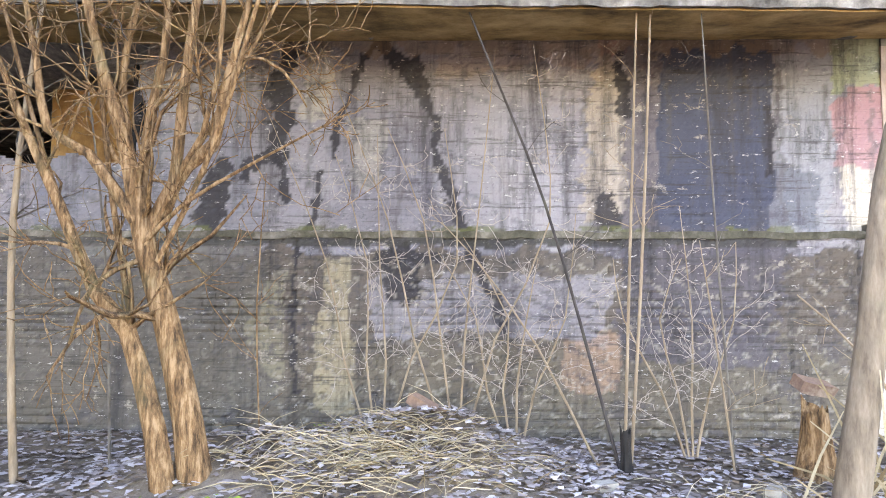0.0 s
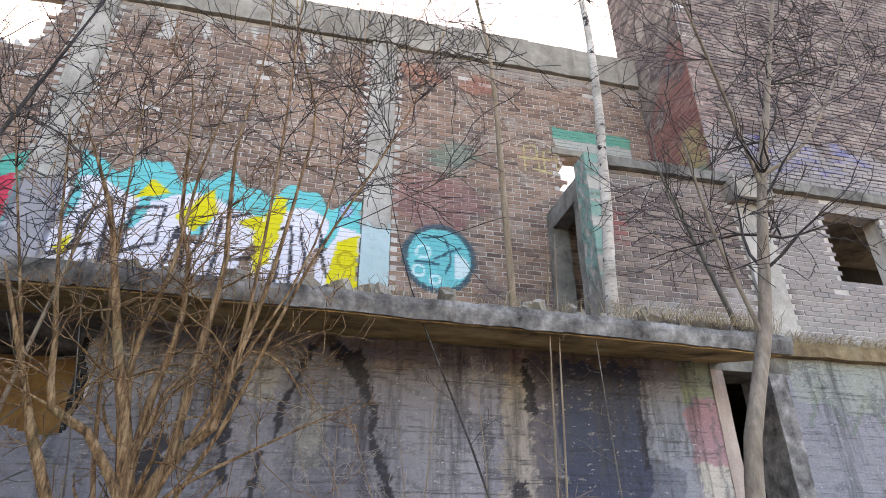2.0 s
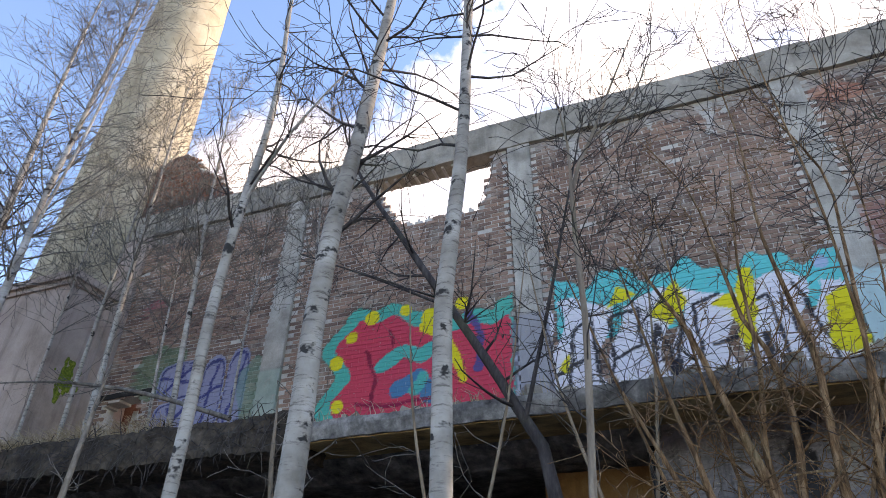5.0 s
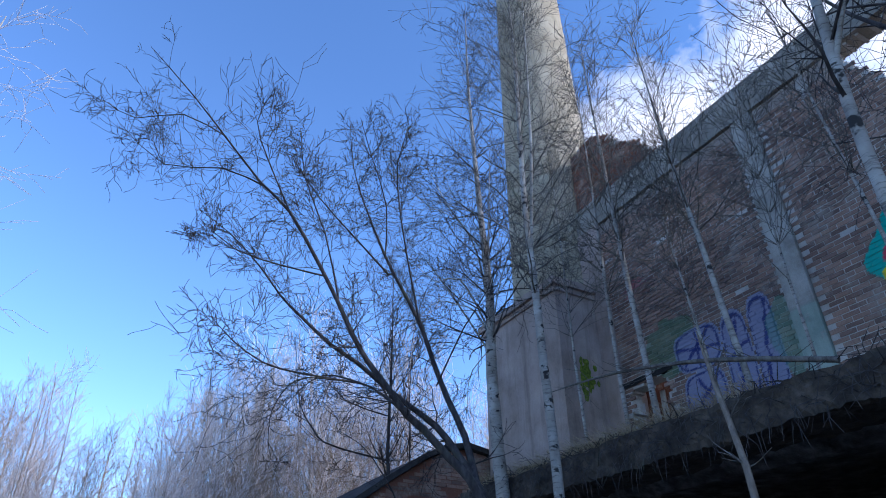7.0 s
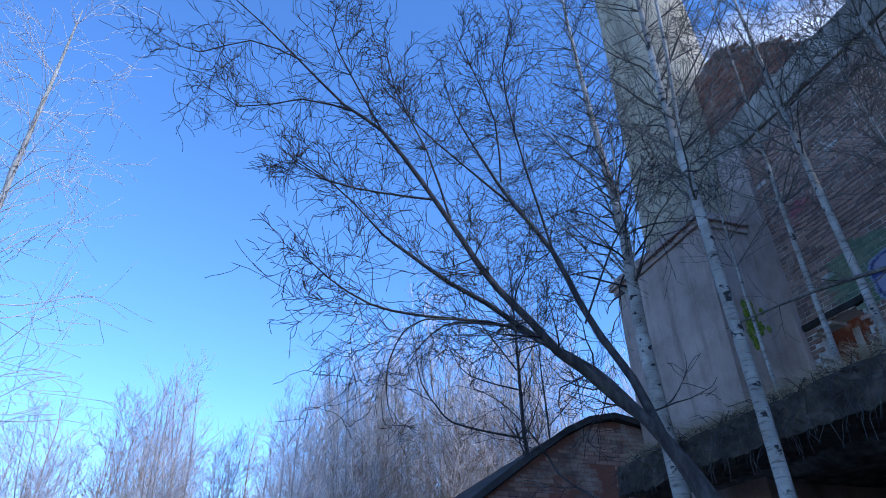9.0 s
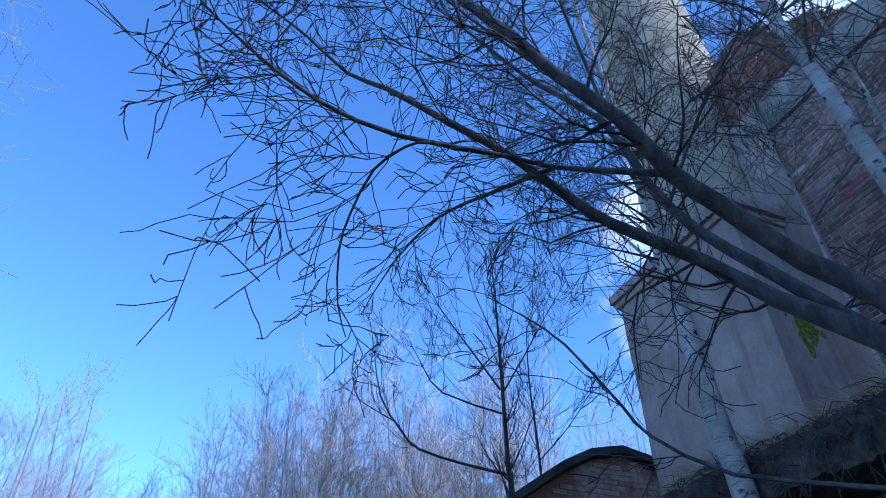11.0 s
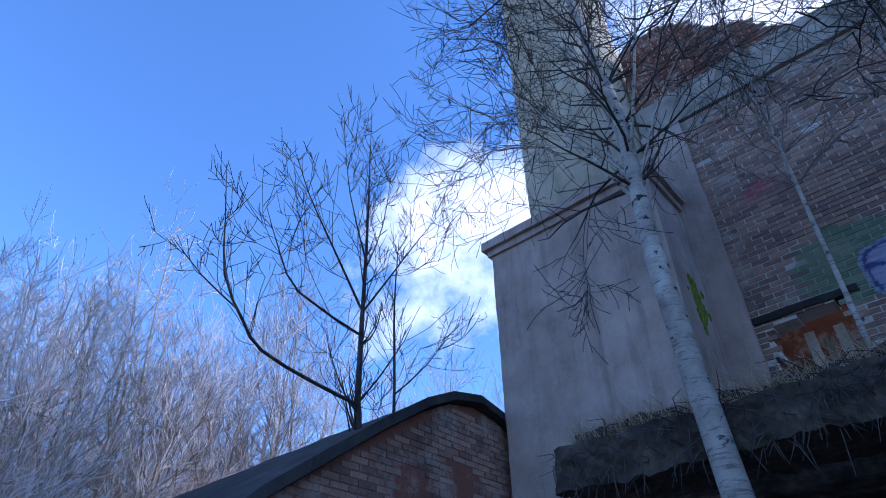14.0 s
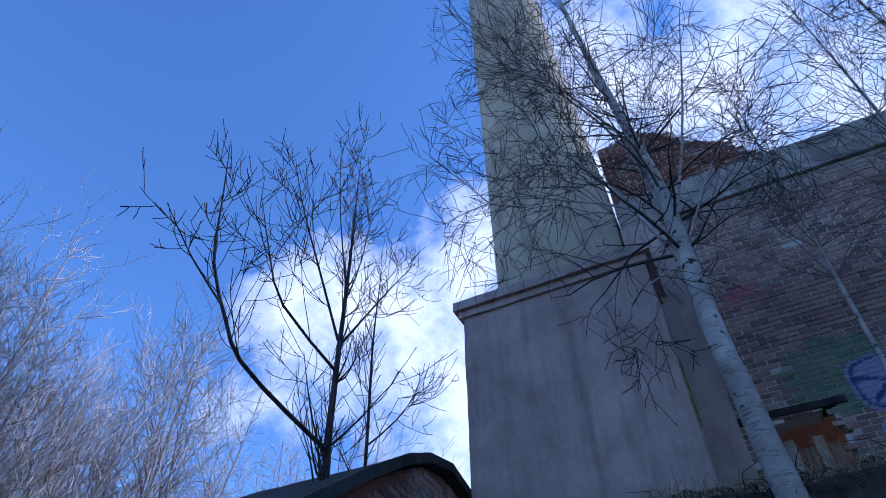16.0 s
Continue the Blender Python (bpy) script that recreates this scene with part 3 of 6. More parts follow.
def prism(name, profile, x0, x1, step, mat, label, rough):
    """A worn bar of constant section (y, z) along x."""
    xs = np.arange(x0, x1 + step, step)
    k = len(profile)
    V, F = [], []
    for x in xs:
        for y, z in profile:
            drop = 0.016 * max(0.0, x + 1) * max(0.0, min(1.0, (WALL_Y - y) / (WALL_Y - SLAB_Y)))   # the free edge sags
            q = Vector((x, y, z - drop))
            V.append(q + rough * (noise.noise_vector(q * 2.3) + 0.9 * noise.noise_vector(q * 7.1) + 0.6 * noise.noise_vector(q * 17)))
    for a in range(len(xs) - 1):
        F += [(a * k + i, a * k + (i + 1) % k, (a + 1) * k + (i + 1) % k, (a + 1) * k + i) for i in range(k)]
    F += [tuple(range(k - 1, -1, -1)), tuple((len(xs) - 1) * k + i for i in range(k))]
    return mesh_part(name, V, F, M[mat], slab, label)


prism("slab", [(SLAB_Y, SLAB_T - 0.02), (SLAB_Y - 0.015, SLAB_T - 0.09), (SLAB_Y, SLAB_B + 0.06), (SLAB_Y + 0.02, SLAB_B), (SLAB_Y + 0.1, SLAB_B + 0.015), (WALL_Y + 0.1, SOFFIT_IN + 0.012), (WALL_Y + 0.5, SLAB_B), (UP_Y + 3, SLAB_B), (UP_Y + 3, SLAB_T), (WALL_Y, SLAB_T), (SLAB_Y + 0.3, SLAB_T), (SLAB_Y + 0.06, SLAB_T)],
      -13.2, 5.55, 0.05, "fascia", "weathered concrete slab", 0.013)
prism("soffit", [(SLAB_Y + 0.06, SLAB_B - 0.012), (SLAB_Y + 0.5, SLAB_B + 0.045), (WALL_Y - 0.02, SOFFIT_IN - 0.02), (WALL_Y - 0.02, SOFFIT_IN - 0.01), (SLAB_Y + 0.5, SLAB_B + 0.06), (SLAB_Y + 0.06, SLAB_B + 0.004)],
      -13.1, 5.45, 0.08, "soffit", "rust-brown stained underside", 0.006)
box("slab", 5.55, 12, WALL_Y - 0.12, UP_Y + 3.0, 3.82, 4.02, "rusty_edge", slab, rough=0.02, cuts=60, seed=5)

def earth_bank(x0, x1, y0, y1, z0, z1, seed, lump):
    bm = box_bm(x0, x1, y0, y1, z0, z1, 0, lump, int((x1 - x0) / 0.07), seed)
    for q in bm.verts:
        q.co += 0.03 * noise.noise_vector(q.co * 16) + 0.018 * noise.noise_vector(q.co * 37)
    part("earth_bank", bm, M["soil"], slab, "dark earth and roots on the broken slab edge")


earth_bank(-13.1, -5.2, SLAB_Y - 0.13, SLAB_Y + 0.7, SLAB_B - 0.1, SLAB_T + 0.08, 17, 0.03)
earth_bank(-13.0, -9.2, SLAB_Y + 0.15, UP_Y - 0.2, SLAB_T - 0.05, SLAB_T + 0.26, 18, 0.045)

# ---- upper wall ----
HOLE = [(-6.14, 9.62), (-5.95, 9.2), (-5.43, 8.39), (-3.84, 8.37), (-3.75, 8.7), (-3.52, 9.62)]
PILASTERS = (1.4, -3.08, -7.75)


def up_keep(u, z):
    for px in PILASTERS:
        if abs(u - px) < 0.23:
            return False
    j = 0.05 * math.sin(u * 31 + z * 17)
    if -6.2 < u < -3.5 and z > 8.3 and inside(np.array([u + j]), np.array([z + j]), HOLE)[0]:
        return False
    if 4.46 < u + j < 5.35 and 7.05 < z < 7.8:
        return False
    if -11.5 < u + j < -10.55 and z < 5.72 + 0.12 * (u + 11):
        return False
    return True


def up_paint(u, z):
    p = Paint(u, z)
    w, w2 = wobble(u, z), wobble(u * 2.1 + 3, z * 2.1)
    zz, uu = z + 0.03 * w, u + 0.03 * w2
    # darker low right end and coloured washes
    p.lay((z < 5.2 + 0.3 * w) & (u > 2.9), (0.09, 0.07, 0.08), 0.5)
    p.lay((np.hypot((u - 2.2) / 0.9, (z - 6.5) / 0.5) < 1 + 0.3 * w), (0.32, 0.13, 0.13), 0.4)
    p.lay((np.hypot((u - 2.1) / 0.35, (z - 9.1) / 0.2) < 1 + 0.5 * w), (0.42, 0.15, 0.09), 0.45)
    p.lay((np.hypot((u - 3.1) / 0.4, (z - 9.0) / 0.18) < 1 + 0.5 * w), (0.42, 0.14, 0.09), 0.42)
    p.lay((np.hypot((u - 2.5) / 0.4, (z - 7.4) / 0.3) < 1 + 0.4 * w), (0.08, 0.22, 0.18), 0.45)
    for px_, wd, dep in ((-2.1, 0.16, 0.75), (-1.5, 0.1, 0.5), (-0.75, 0.07, 0.4), (0.15, 0.14, 0.7), (0.45, 0.06, 0.45), (-6.6, 0.1, 0.5)):
        p.lay((np.abs(u - px_ + 0.06 * w2) < wd * (1 - 0.5 * (9.6 - z) / dep + 0.35 * w)) & (z > 9.6 - dep + 0.15 * w), (0.52, 0.51, 0.47), 0.8)
    p.lay((z > 9.35 + 0.12 * w2), (0.33, 0.31, 0.28), 0.55)
    # white letters under a teal band
    left, right = -2.85, 1.18
    body = (uu > left) & (uu < right) & (zz > 4.55) & (zz < 6.05 + 0.12 * np.sin(u * 4.4) - 0.05 * (u + 1))
    cloud = (uu > left + 0.15) & (uu < right) & (zz < 6.45 + 0.13 * np.sin(u * 6.3) + 0.06 * np.sin(u * 15) - 0.07 * (u + 1)) & (zz > 5.5)
    p.lay(cloud, TEAL)
    p.lay(body & (np.sin(u * 7.3 + 1.1 * np.sin(z * 4)) > -0.86), WHITE)
    for pts, wd in (([(-2.6, 4.7), (-2.45, 5.7), (-2.2, 5.95), (-2.15, 4.7)], 0.026), ([(-2.0, 4.6), (-1.9, 5.8), (-1.5, 5.9), (-1.55, 5.3), (-1.9, 5.2)], 0.026), ([(-1.45, 4.6), (-1.3, 5.6), (-1.1, 4.9), (-0.95, 5.7)], 0.026),
                    ([(-0.8, 4.6), (-0.75, 5.8), (-0.4, 5.9)], 0.026), ([(-0.6, 5.2), (-0.3, 5.25)], 0.03), ([(-0.2, 4.6), (-0.12, 5.7), (0.2, 5.8), (0.25, 4.7)], 0.026), ([(0.35, 5.8), (0.5, 4.7)], 0.026),
                    ([(0.55, 5.9), (0.75, 5.0), (0.8, 4.6)], 0.026), ([(-2.8, 5.0), (-2.3, 5.2), (-2.35, 4.6)], 0.03), ([(-1.2, 4.6), (-1.15, 5.0)], 0.05), ([(0.0, 4.7), (0.05, 5.2)], 0.05)):
        p.lay(line_dist(uu, zz, pts) < wd, BLACK, 0.95)
    for pts in ([(-2.75, 5.1), (-2.55, 5.35), (-2.6, 5.0)], [(-1.35, 5.75), (-0.95, 6.25), (-0.8, 5.9), (-1.1, 5.55)], [(-0.3, 5.5), (-0.05, 6.3), (0.12, 6.25), (-0.05, 5.2), (-0.25, 5.0)], [(-0.55, 5.75), (-0.2, 5.95), (-0.2, 5.6)],
                [(0.72, 4.95), (0.85, 5.6), (1.15, 5.75), (1.2, 4.95), (0.95, 4.75)], [(-1.95, 5.95), (-1.75, 6.3), (-1.5, 6.1)]):
        p.lay(inside(uu, zz, pts), YELLOW)
    p.lay((np.abs(np.hypot(u - 1.0, z - 5.35) - 0.12) < 0.02), (0.45, 0.35, 0.02))
    p.lay(np.hypot(u - 0.95, z - 6.15) < 0.1, LILAC, 0.8)
    # teal ball
    rr = np.hypot(u - 2.36, (z - 5.53) * 0.98)
    p.lay(rr < 0.56 + 0.02 * w, (0.02, 0.09, 0.12), 0.9)
    p.lay(rr < 0.48, (0.06, 0.50, 0.52))
    p.lay((np.hypot(u - 2.62, z - 5.42) < 0.2) & (u > 2.6), (0.55, 0.72, 0.72))
    for cu, cz, cr in ((2.05, 5.3, 0.09), (2.3, 5.18, 0.07), (2.12, 5.62, 0.1)):
        p.lay(np.abs(np.hypot(u - cu, z - cz) - cr) < 0.02, (0.5, 0.75, 0.74))
    for pts in ([(2.1, 5.85), (2.4, 5.9), (2.55, 5.6), (2.45, 5.3)], [(2.3, 5.5), (2.7, 5.75)], [(2.0, 5.45), (2.35, 5.42)]):
        p.lay(line_dist(uu, zz, pts) < 0.02, (0.02, 0.10, 0.13))
    # red piece with teal and yellow rim
    hump = 6.35 + 0.22 * np.sin((u + 6.6) * 1.9) + 0.06 * np.sin(u * 9)
    edge = -6.5 + 0.16 * np.sin(z * 6) + 0.25 * np.clip(z - 5.9, 0, 1) ** 2
    area = (uu > edge) & (uu < -3.42) & (zz > 4.5) & (zz < hump)
    p.lay((uu > edge - 0.12) & (uu < -3.36) & (zz > 4.5) & (zz < hump + 0.16), (0.03, 0.42, 0.34))
    p.lay(area & (uu > edge + 0.18) & (zz < hump - 0.1), PINK)
    for pts, wd, colr in (([(-5.6, 5.6), (-5.2, 5.8), (-4.9, 5.65), (-4.7, 5.8)], 0.12, (0.03, 0.42, 0.36)), ([(-5.3, 5.15), (-4.9, 5.3), (-4.75, 5.0)], 0.14, (0.05, 0.2, 0.35)), ([(-5.0, 5.1), (-4.85, 5.3)], 0.1, (0.03, 0.42, 0.36)),
                          ([(-4.9, 6.2), (-4.55, 6.0), (-4.3, 5.55), (-4.2, 5.2)], 0.08, YELLOW), ([(-4.6, 5.9), (-4.45, 5.5)], 0.07, (0.07, 0.1, 0.35)), ([(-4.1, 6.3), (-3.9, 5.9), (-3.95, 5.3)], 0.06, (0.1, 0.08, 0.22)),
                          ([(-5.9, 5.9), (-5.7, 5.4), (-5.75, 4.9)], 0.03, (0.25, 0.02, 0.05)), ([(-5.5, 6.2), (-5.4, 5.9)], 0.03, (0.25, 0.02, 0.05)), ([(-6.0, 5.0), (-5.5, 4.9), (-4.6, 4.95)], 0.03, (0.3, 0.02, 0.06))):
        p.lay(line_dist(uu, zz, pts) < wd, colr)
    for cu, cz, cr in ((-6.45, 5.75, 0.15), (-6.35, 4.98, 0.12), (-5.85, 6.5, 0.13), (-5.2, 6.55, 0.12), (-4.75, 6.35, 0.16), (-4.2, 6.5, 0.12), (-6.2, 6.2, 0.1)):
        p.lay(np.hypot(u - cu, z - cz) < cr * (1 + 0.2 * w), YELLOW)
    p.lay(np.hypot(u + 3.5, z - 6.3) < 0.16, (0.03, 0.42, 0.34))
    # dark tag beside the pilaster
    p.lay((uu > -3.4) & (uu < -2.8) & (zz < 6.0) & (zz > 4.5), (0.16, 0.17, 0.22), 0.75)
    for pts in ([(-3.35, 4.8), (-3.2, 5.9), (-3.05, 5.0), (-2.95, 5.8)], [(-3.35, 5.4), (-2.9, 5.5)]):
        p.lay(line_dist(uu, zz, pts) < 0.035, (0.45, 0.47, 0.55), 0.9)
    # yellow tag and the teal band by the right opening
    for pts in ([(3.85, 7.35), (3.85, 7.85), (4.05, 7.9), (4.1, 7.4)], [(4.2, 7.35), (4.2, 7.8), (4.4, 7.8), (4.42, 7.4)], [(3.75, 7.6), (4.45, 7.65)], [(4.0, 7.4), (4.3, 7.35)]):
        p.lay(line_dist(u, z, pts) < 0.022, (0.58, 0.48, 0.2), 0.6)
    p.lay(np.abs(np.hypot((u - 4.05), (z - 7.6)) - 0.42) < 0.022, (0.55, 0.45, 0.35), 0.7)
    p.lay((uu > 4.4) & (uu < 5.9) & (zz > 8.12) & (zz < 8.36), (0.04, 0.33, 0.25), 0.85)
    p.lay((uu > 4.4) & (uu < 5.9) & (zz > 7.85) & (zz < 8.12), (0.42, 0.44, 0.40), 0.8)
    # blue outlined letters near the chimney
    p.lay((np.hypot((u + 10.35) / 0.6, (z - 6.15) / 0.55) < 1 + 0.25 * w), (0.05, 0.17, 0.09), 0.55)
    for x0, x1, z0, z1 in ((-10.25, -9.3, 5.55, 6.28), (-10.2, -9.35, 4.7, 5.5), (-9.25, -8.75, 4.7, 6.25), (-8.7, -8.25, 4.7, 6.35)):
        mx, mz, hx, hz = (x0 + x1) / 2, (z0 + z1) / 2, (x1 - x0) / 2, (z1 - z0) / 2
        e = (np.abs((u - mx) / hx) ** 3.5 + np.abs((z - mz) / hz) ** 3.5) ** (1 / 3.5) + 0.04 * w
        p.lay(e < 1.06, (0.27, 0.30, 0.44), 0.85)
        p.lay(e < 0.97, (0.03, 0.04, 0.15), 0.95)
        p.lay(e < 0.88, (0.31, 0.32, 0.44), 0.8)
    for pts in ([(-10.1, 5.7), (-9.5, 6.2)], [(-9.8, 5.6), (-9.75, 6.2)], [(-10.2, 6.0), (-9.4, 5.85)], [(-9.1, 4.9), (-8.95, 6.1)], [(-8.6, 4.9), (-8.35, 6.2)], [(-10.0, 4.9), (-9.5, 5.35)], [(-9.9, 5.4), (-9.6, 4.8)], [(-9.2, 5.5), (-8.8, 5.7)]):
        p.lay(line_dist(uu, zz, pts) < 0.03, (0.03, 0.04, 0.17), 0.95)
    p.lay((np.hypot((u + 10.9) / 0.3, (z - 7.6) / 0.22) < 1 + 0.3 * w), (0.33, 0.06, 0.09), 0.6)
    p.lay((np.hypot((u + 8.1) / 0.3, (z - 5.6) / 0.6) < 1 + 0.3 * w), (0.10, 0.28, 0.2), 0.5)
    return p.c


def up_fine(u, z):
    return (-6.8 < u < 2.95 and 4.6 < z < 6.8) or (-10.9 < u < -8.0 and 4.6 < z < 6.7) or (3.6 < u < 6 and 7.2 < z < 8.4) or (-7 < u < 3.8 and 8.7 < z)


UP_L, UP_R, BEAM_B, BEAM_T = -12.28, 6.28, 9.6, 10.27
upper_wall = thing("wall_upper", "weathered brown brick wall with concrete pilasters and graffiti", "wall", kind="structure")
rng = np.random.default_rng(5)
cells = brick_field(UP_L, UP_R, SLAB_T, BEAM_B, up_keep, 3, gap=0.004)
near = [q for q in cells if -11.2 < q[0] < -9.0 and 6.72 < q[2] < 7.6][:290]
near_set = set(near)
v, f, c = brick_shell([q for q in cells if q not in near_set], rng, at_y(UP_Y), up_fine, up_paint, (0.0, 0.007))
tagged(mesh_part("brickwork", v, f, M["brick"], upper_wall, colors=c), kind="stuff")


def wall_core(name, u0, u1, z0, z1, keep, place, parent, step, depth, painter=None, flip=False):
    """The mortar behind the bricks, with its openings cut through to the back."""
    v, f, c = grid_sheet(u0, u1, z0, z1, step, keep, place, painter or (lambda u, z: np.zeros((len(u), 4))), lambda u, z: np.full(u.shape, -0.004))
    if flip:
        f = [tuple(reversed(q)) for q in f]
    ob = mesh_part(name, v, f, M["mortar_painted"], parent, colors=c)
    so = ob.modifiers.new("thick", "SOLIDIFY")
    so.thickness, so.offset, so.use_rim = depth, -1, True
    return ob


wall_core("mortar_bed", UP_L, UP_R, SLAB_T - 0.05, BEAM_B, up_keep, at_y(UP_Y), upper_wall, 0.05, 0.3, up_paint)
for px in PILASTERS:
    bm = box_bm(px - 0.21, px + 0.21, UP_Y - 0.05, UP_Y + 0.3, SLAB_T, BEAM_B + 0.02, rough=0.008, cuts=70, seed=int(px * 7))
    ob = part("pilaster", bm, M["concrete_pale_painted"], upper_wall, "pale weathered concrete pilaster")
    co = np.array([q.co for q in ob.data.vertices])
    p = Paint(co[:, 0], co[:, 2])
    if px > 1:
        p.lay(co[:, 2] < 5.95 + 0.08 * wobble(co[:, 0] * 4, co[:, 2]), (0.38, 0.60, 0.62), 0.75)
    elif px < -5:
        p.lay(co[:, 2] < 5.8, (0.22, 0.36, 0.30), 0.5)
    else:
        p.lay(co[:, 2] < 6.1, (0.25, 0.26, 0.32), 0.6)
    at = ob.data.color_attributes.new("paint", "FLOAT_COLOR", "POINT")
    at.data.foreach_set("color", p.c.astype(np.float32).ravel())
box("ring_beam", UP_L, UP_R, UP_Y - 0.08, UP_Y + 0.34, BEAM_B, BEAM_T, "concrete", upper_wall, "grey concrete ring beam with chipped top", rough=0.02, cuts=180, seed=9)
for x0, x1, h in ((-12, -9.4, 0.05), (-5.2, -3.2, 0.06), (0.9, 1.9, 0.09), (2.6, 4.1, 0.07)):
    box("beam_crest", x0, x1, UP_Y - 0.04, UP_Y + 0.3, BEAM_T - 0.02, BEAM_T + h, "concrete", upper_wall, rough=0.02, cuts=20, seed=int(x0 * 5))
box("lintel", -11.7, -10.4, UP_Y - 0.03, UP_Y + 0.25, 5.76, 5.85, "dark", upper_wall, "dark lintel over a broken opening", rough=0.015, cuts=14)
box("lintel", 4.35, 5.6, UP_Y - 0.03, UP_Y + 0.28, 7.78, 7.9, "concrete", upper_wall, rough=0.01, cuts=12)

box("inner_wall", -12.2, -9.9, UP_Y + 1.0, UP_Y + 1.15, SLAB_T, 6.6, "brick_red", upper_wall, "brown inner wall seen through the opening", rough=0.015, cuts=30, seed=14)
# every other board gets a pale colour in place of sun falling on it
for k, x in enumerate((-11.2, -11.02, -10.86, -10.72)):
    box("board", x, x + 0.12, UP_Y + 0.45 + 0.02 * k, UP_Y + 0.48 + 0.02 * k, SLAB_T, 5.66 - 0.13 * (k % 2), "bark_warm" if k % 2 else "concrete_pale", upper_wall, "weathered board, every other one paled as if sunlit", bevel=0.006)

# ---- box storey and tower beside the slab ----
BX, BY, BT = 4.15, 6.0, 6.62


def box_keep(u, z):
    if 6.42 < u < 6.95:
        return False
    if 8.0 < u < 9.1 and 5.1 < z < 6.27:
        return False
    if 10.6 < u < 11.6 and 5.1 < z < 6.27:
        return False
    return True


def box_paint(u, z):
    p = Paint(u, z)
    w, w2 = wobble(u, z), wobble(u * 2, z * 2)
    p.lay(u + 0.1 * w > 6.9, (0.27, 0.255, 0.245), 0.65)
    p.lay((np.hypot((u - 4.8) / 0.45, (z - 5.55) / 0.4) < 1 + 0.4 * w), (0.36, 0.10, 0.09), 0.55)
    p.lay((z < 4.5 + 0.2 * w), (0.34, 0.33, 0.31), 0.6)
    p.lay((np.hypot((u - 6.2) / 0.25, (z - 4.9) / 0.7) < 1 + 0.3 * w2), (0.42, 0.40, 0.38), 0.6)
    p.lay((z > 6.2 + 0.1 * w) & (u < 6.5), (0.25, 0.22, 0.20), 0.5)
    return p.c


tower = thing("wall_tower", "grey brick block with a lower storey of open windows", "wall", kind="structure")
cells_b = brick_field(BX, 12, 4.02, BT - 0.12, box_keep, 8, gap=0.006)
near_b = [q for q in cells_b if 4.5 < q[0] < 6.3 and 4.75 < q[2] < 6.0][:290]
near_bs = set(near_b)
v, f, c = brick_shell([q for q in cells_b if q not in near_bs], rng, at_y(BY), None, box_paint, (0.001, 0.010))
tagged(mesh_part("brickwork", v, f, M["brick_grey"], tower, colors=c), kind="stuff")
wall_core("mortar_bed", BX, 12, 3.95, BT - 0.1, lambda u, z: box_keep(u, z) or 6.42 < u < 6.95, at_y(BY), tower, 0.1, 0.3)
box("cornice", BX + 0.3, 12, BY - 0.1, BY + 0.3, BT - 0.13, BT + 0.04, "stain", tower, "weathered concrete cornice", rough=0.016, cuts=80, seed=3)
box("column", 6.45, 6.92, BY - 0.06, BY + 0.25, 3.95, BT - 0.45, "concrete_pale", tower, "pale concrete column with a corbel", rough=0.01, cuts=24)
box("corbel", 6.35, 6.98, BY - 0.24, BY + 0.25, BT - 0.45, BT - 0.1, "concrete", tower, rough=0.012, cuts=8)
# darker concrete here, so the ceiling inside the windows looks unlit
box("roof_slab", BX + 0.1, 12, BY + 0.25, UP_Y + 1.5, BT - 0.13, BT, "stain", tower, rough=0.01, cuts=40)
bm = box_bm(BX - 0.03, BX + 0.17, BY - 0.05, BY + 0.3, 3.72, BT + 0.06, rough=0.014, cuts=60, seed=6)
ob = part("corner_column", bm, M["concrete_pale_painted"], tower, "flaking pale column with green paint")
co = np.array([q.co for q in ob.data.vertices])
p = Paint(co[:, 1], co[:, 2])
w = wobble(co[:, 1] * 6, co[:, 2] * 3)
p.lay((co[:, 2] > 4.6) & (w > -0.15), (0.10, 0.30, 0.25), 0.8)
p.lay((co[:, 2] < 4.8 + 0.4 * w), (0.16, 0.14, 0.12), 0.7)
p.lay((w > 0.55), (0.05, 0.05, 0.045), 0.7)
at = ob.data.color_attributes.new("paint", "FLOAT_COLOR", "POINT")
at.data.foreach_set("color", p.c.astype(np.float32).ravel())
box("side_jamb", BX, BX + 0.24, BY + 0.3, BY + 0.52, 3.72, BT - 0.3, "stain", tower, rough=0.02, cuts=24, seed=2)
box("side_post", BX - 0.02, BX + 0.26, BY + 1.25, BY + 1.44, 3.72, 6.2, "stain", tower, rough=0.015, cuts=20)
box("side_head", BX - 0.01, BX + 0.24, BY + 0.3, BY + 1.44, 6.16, BT - 0.1, "stain", tower, rough=0.015, cuts=30, seed=12)
box("inner_wall", BX + 0.9, BX + 1.05, BY + 0.3, UP_Y, 3.72, 5.3, "rust", tower, "rusty inner wall", rough=0.01, cuts=12)
# near-black wall that paints in the shade behind the windows
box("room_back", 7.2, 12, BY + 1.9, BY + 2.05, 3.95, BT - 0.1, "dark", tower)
TX, TT = 6.3, 13.0


def tower_paint(u, z):
    p = Paint(u, z)
    w, w2 = wobble(u * 0.8, z * 0.8), wobble(u * 2, z * 2)
    p.lay((z < 7.6 + 0.4 * w), (0.36, 0.35, 0.34), 0.45)
    for pts in ([(7.0, 7.0), (7.3, 7.6), (7.6, 7.0)], [(7.8, 7.1), (8.2, 7.5), (8.4, 7.0)], [(8.7, 7.0), (8.8, 7.7), (9.3, 7.3)]):
        p.lay(line_dist(u + 0.04 * w2, z, pts) < 0.05, (0.12, 0.13, 0.34), 0.7)
    return p.c


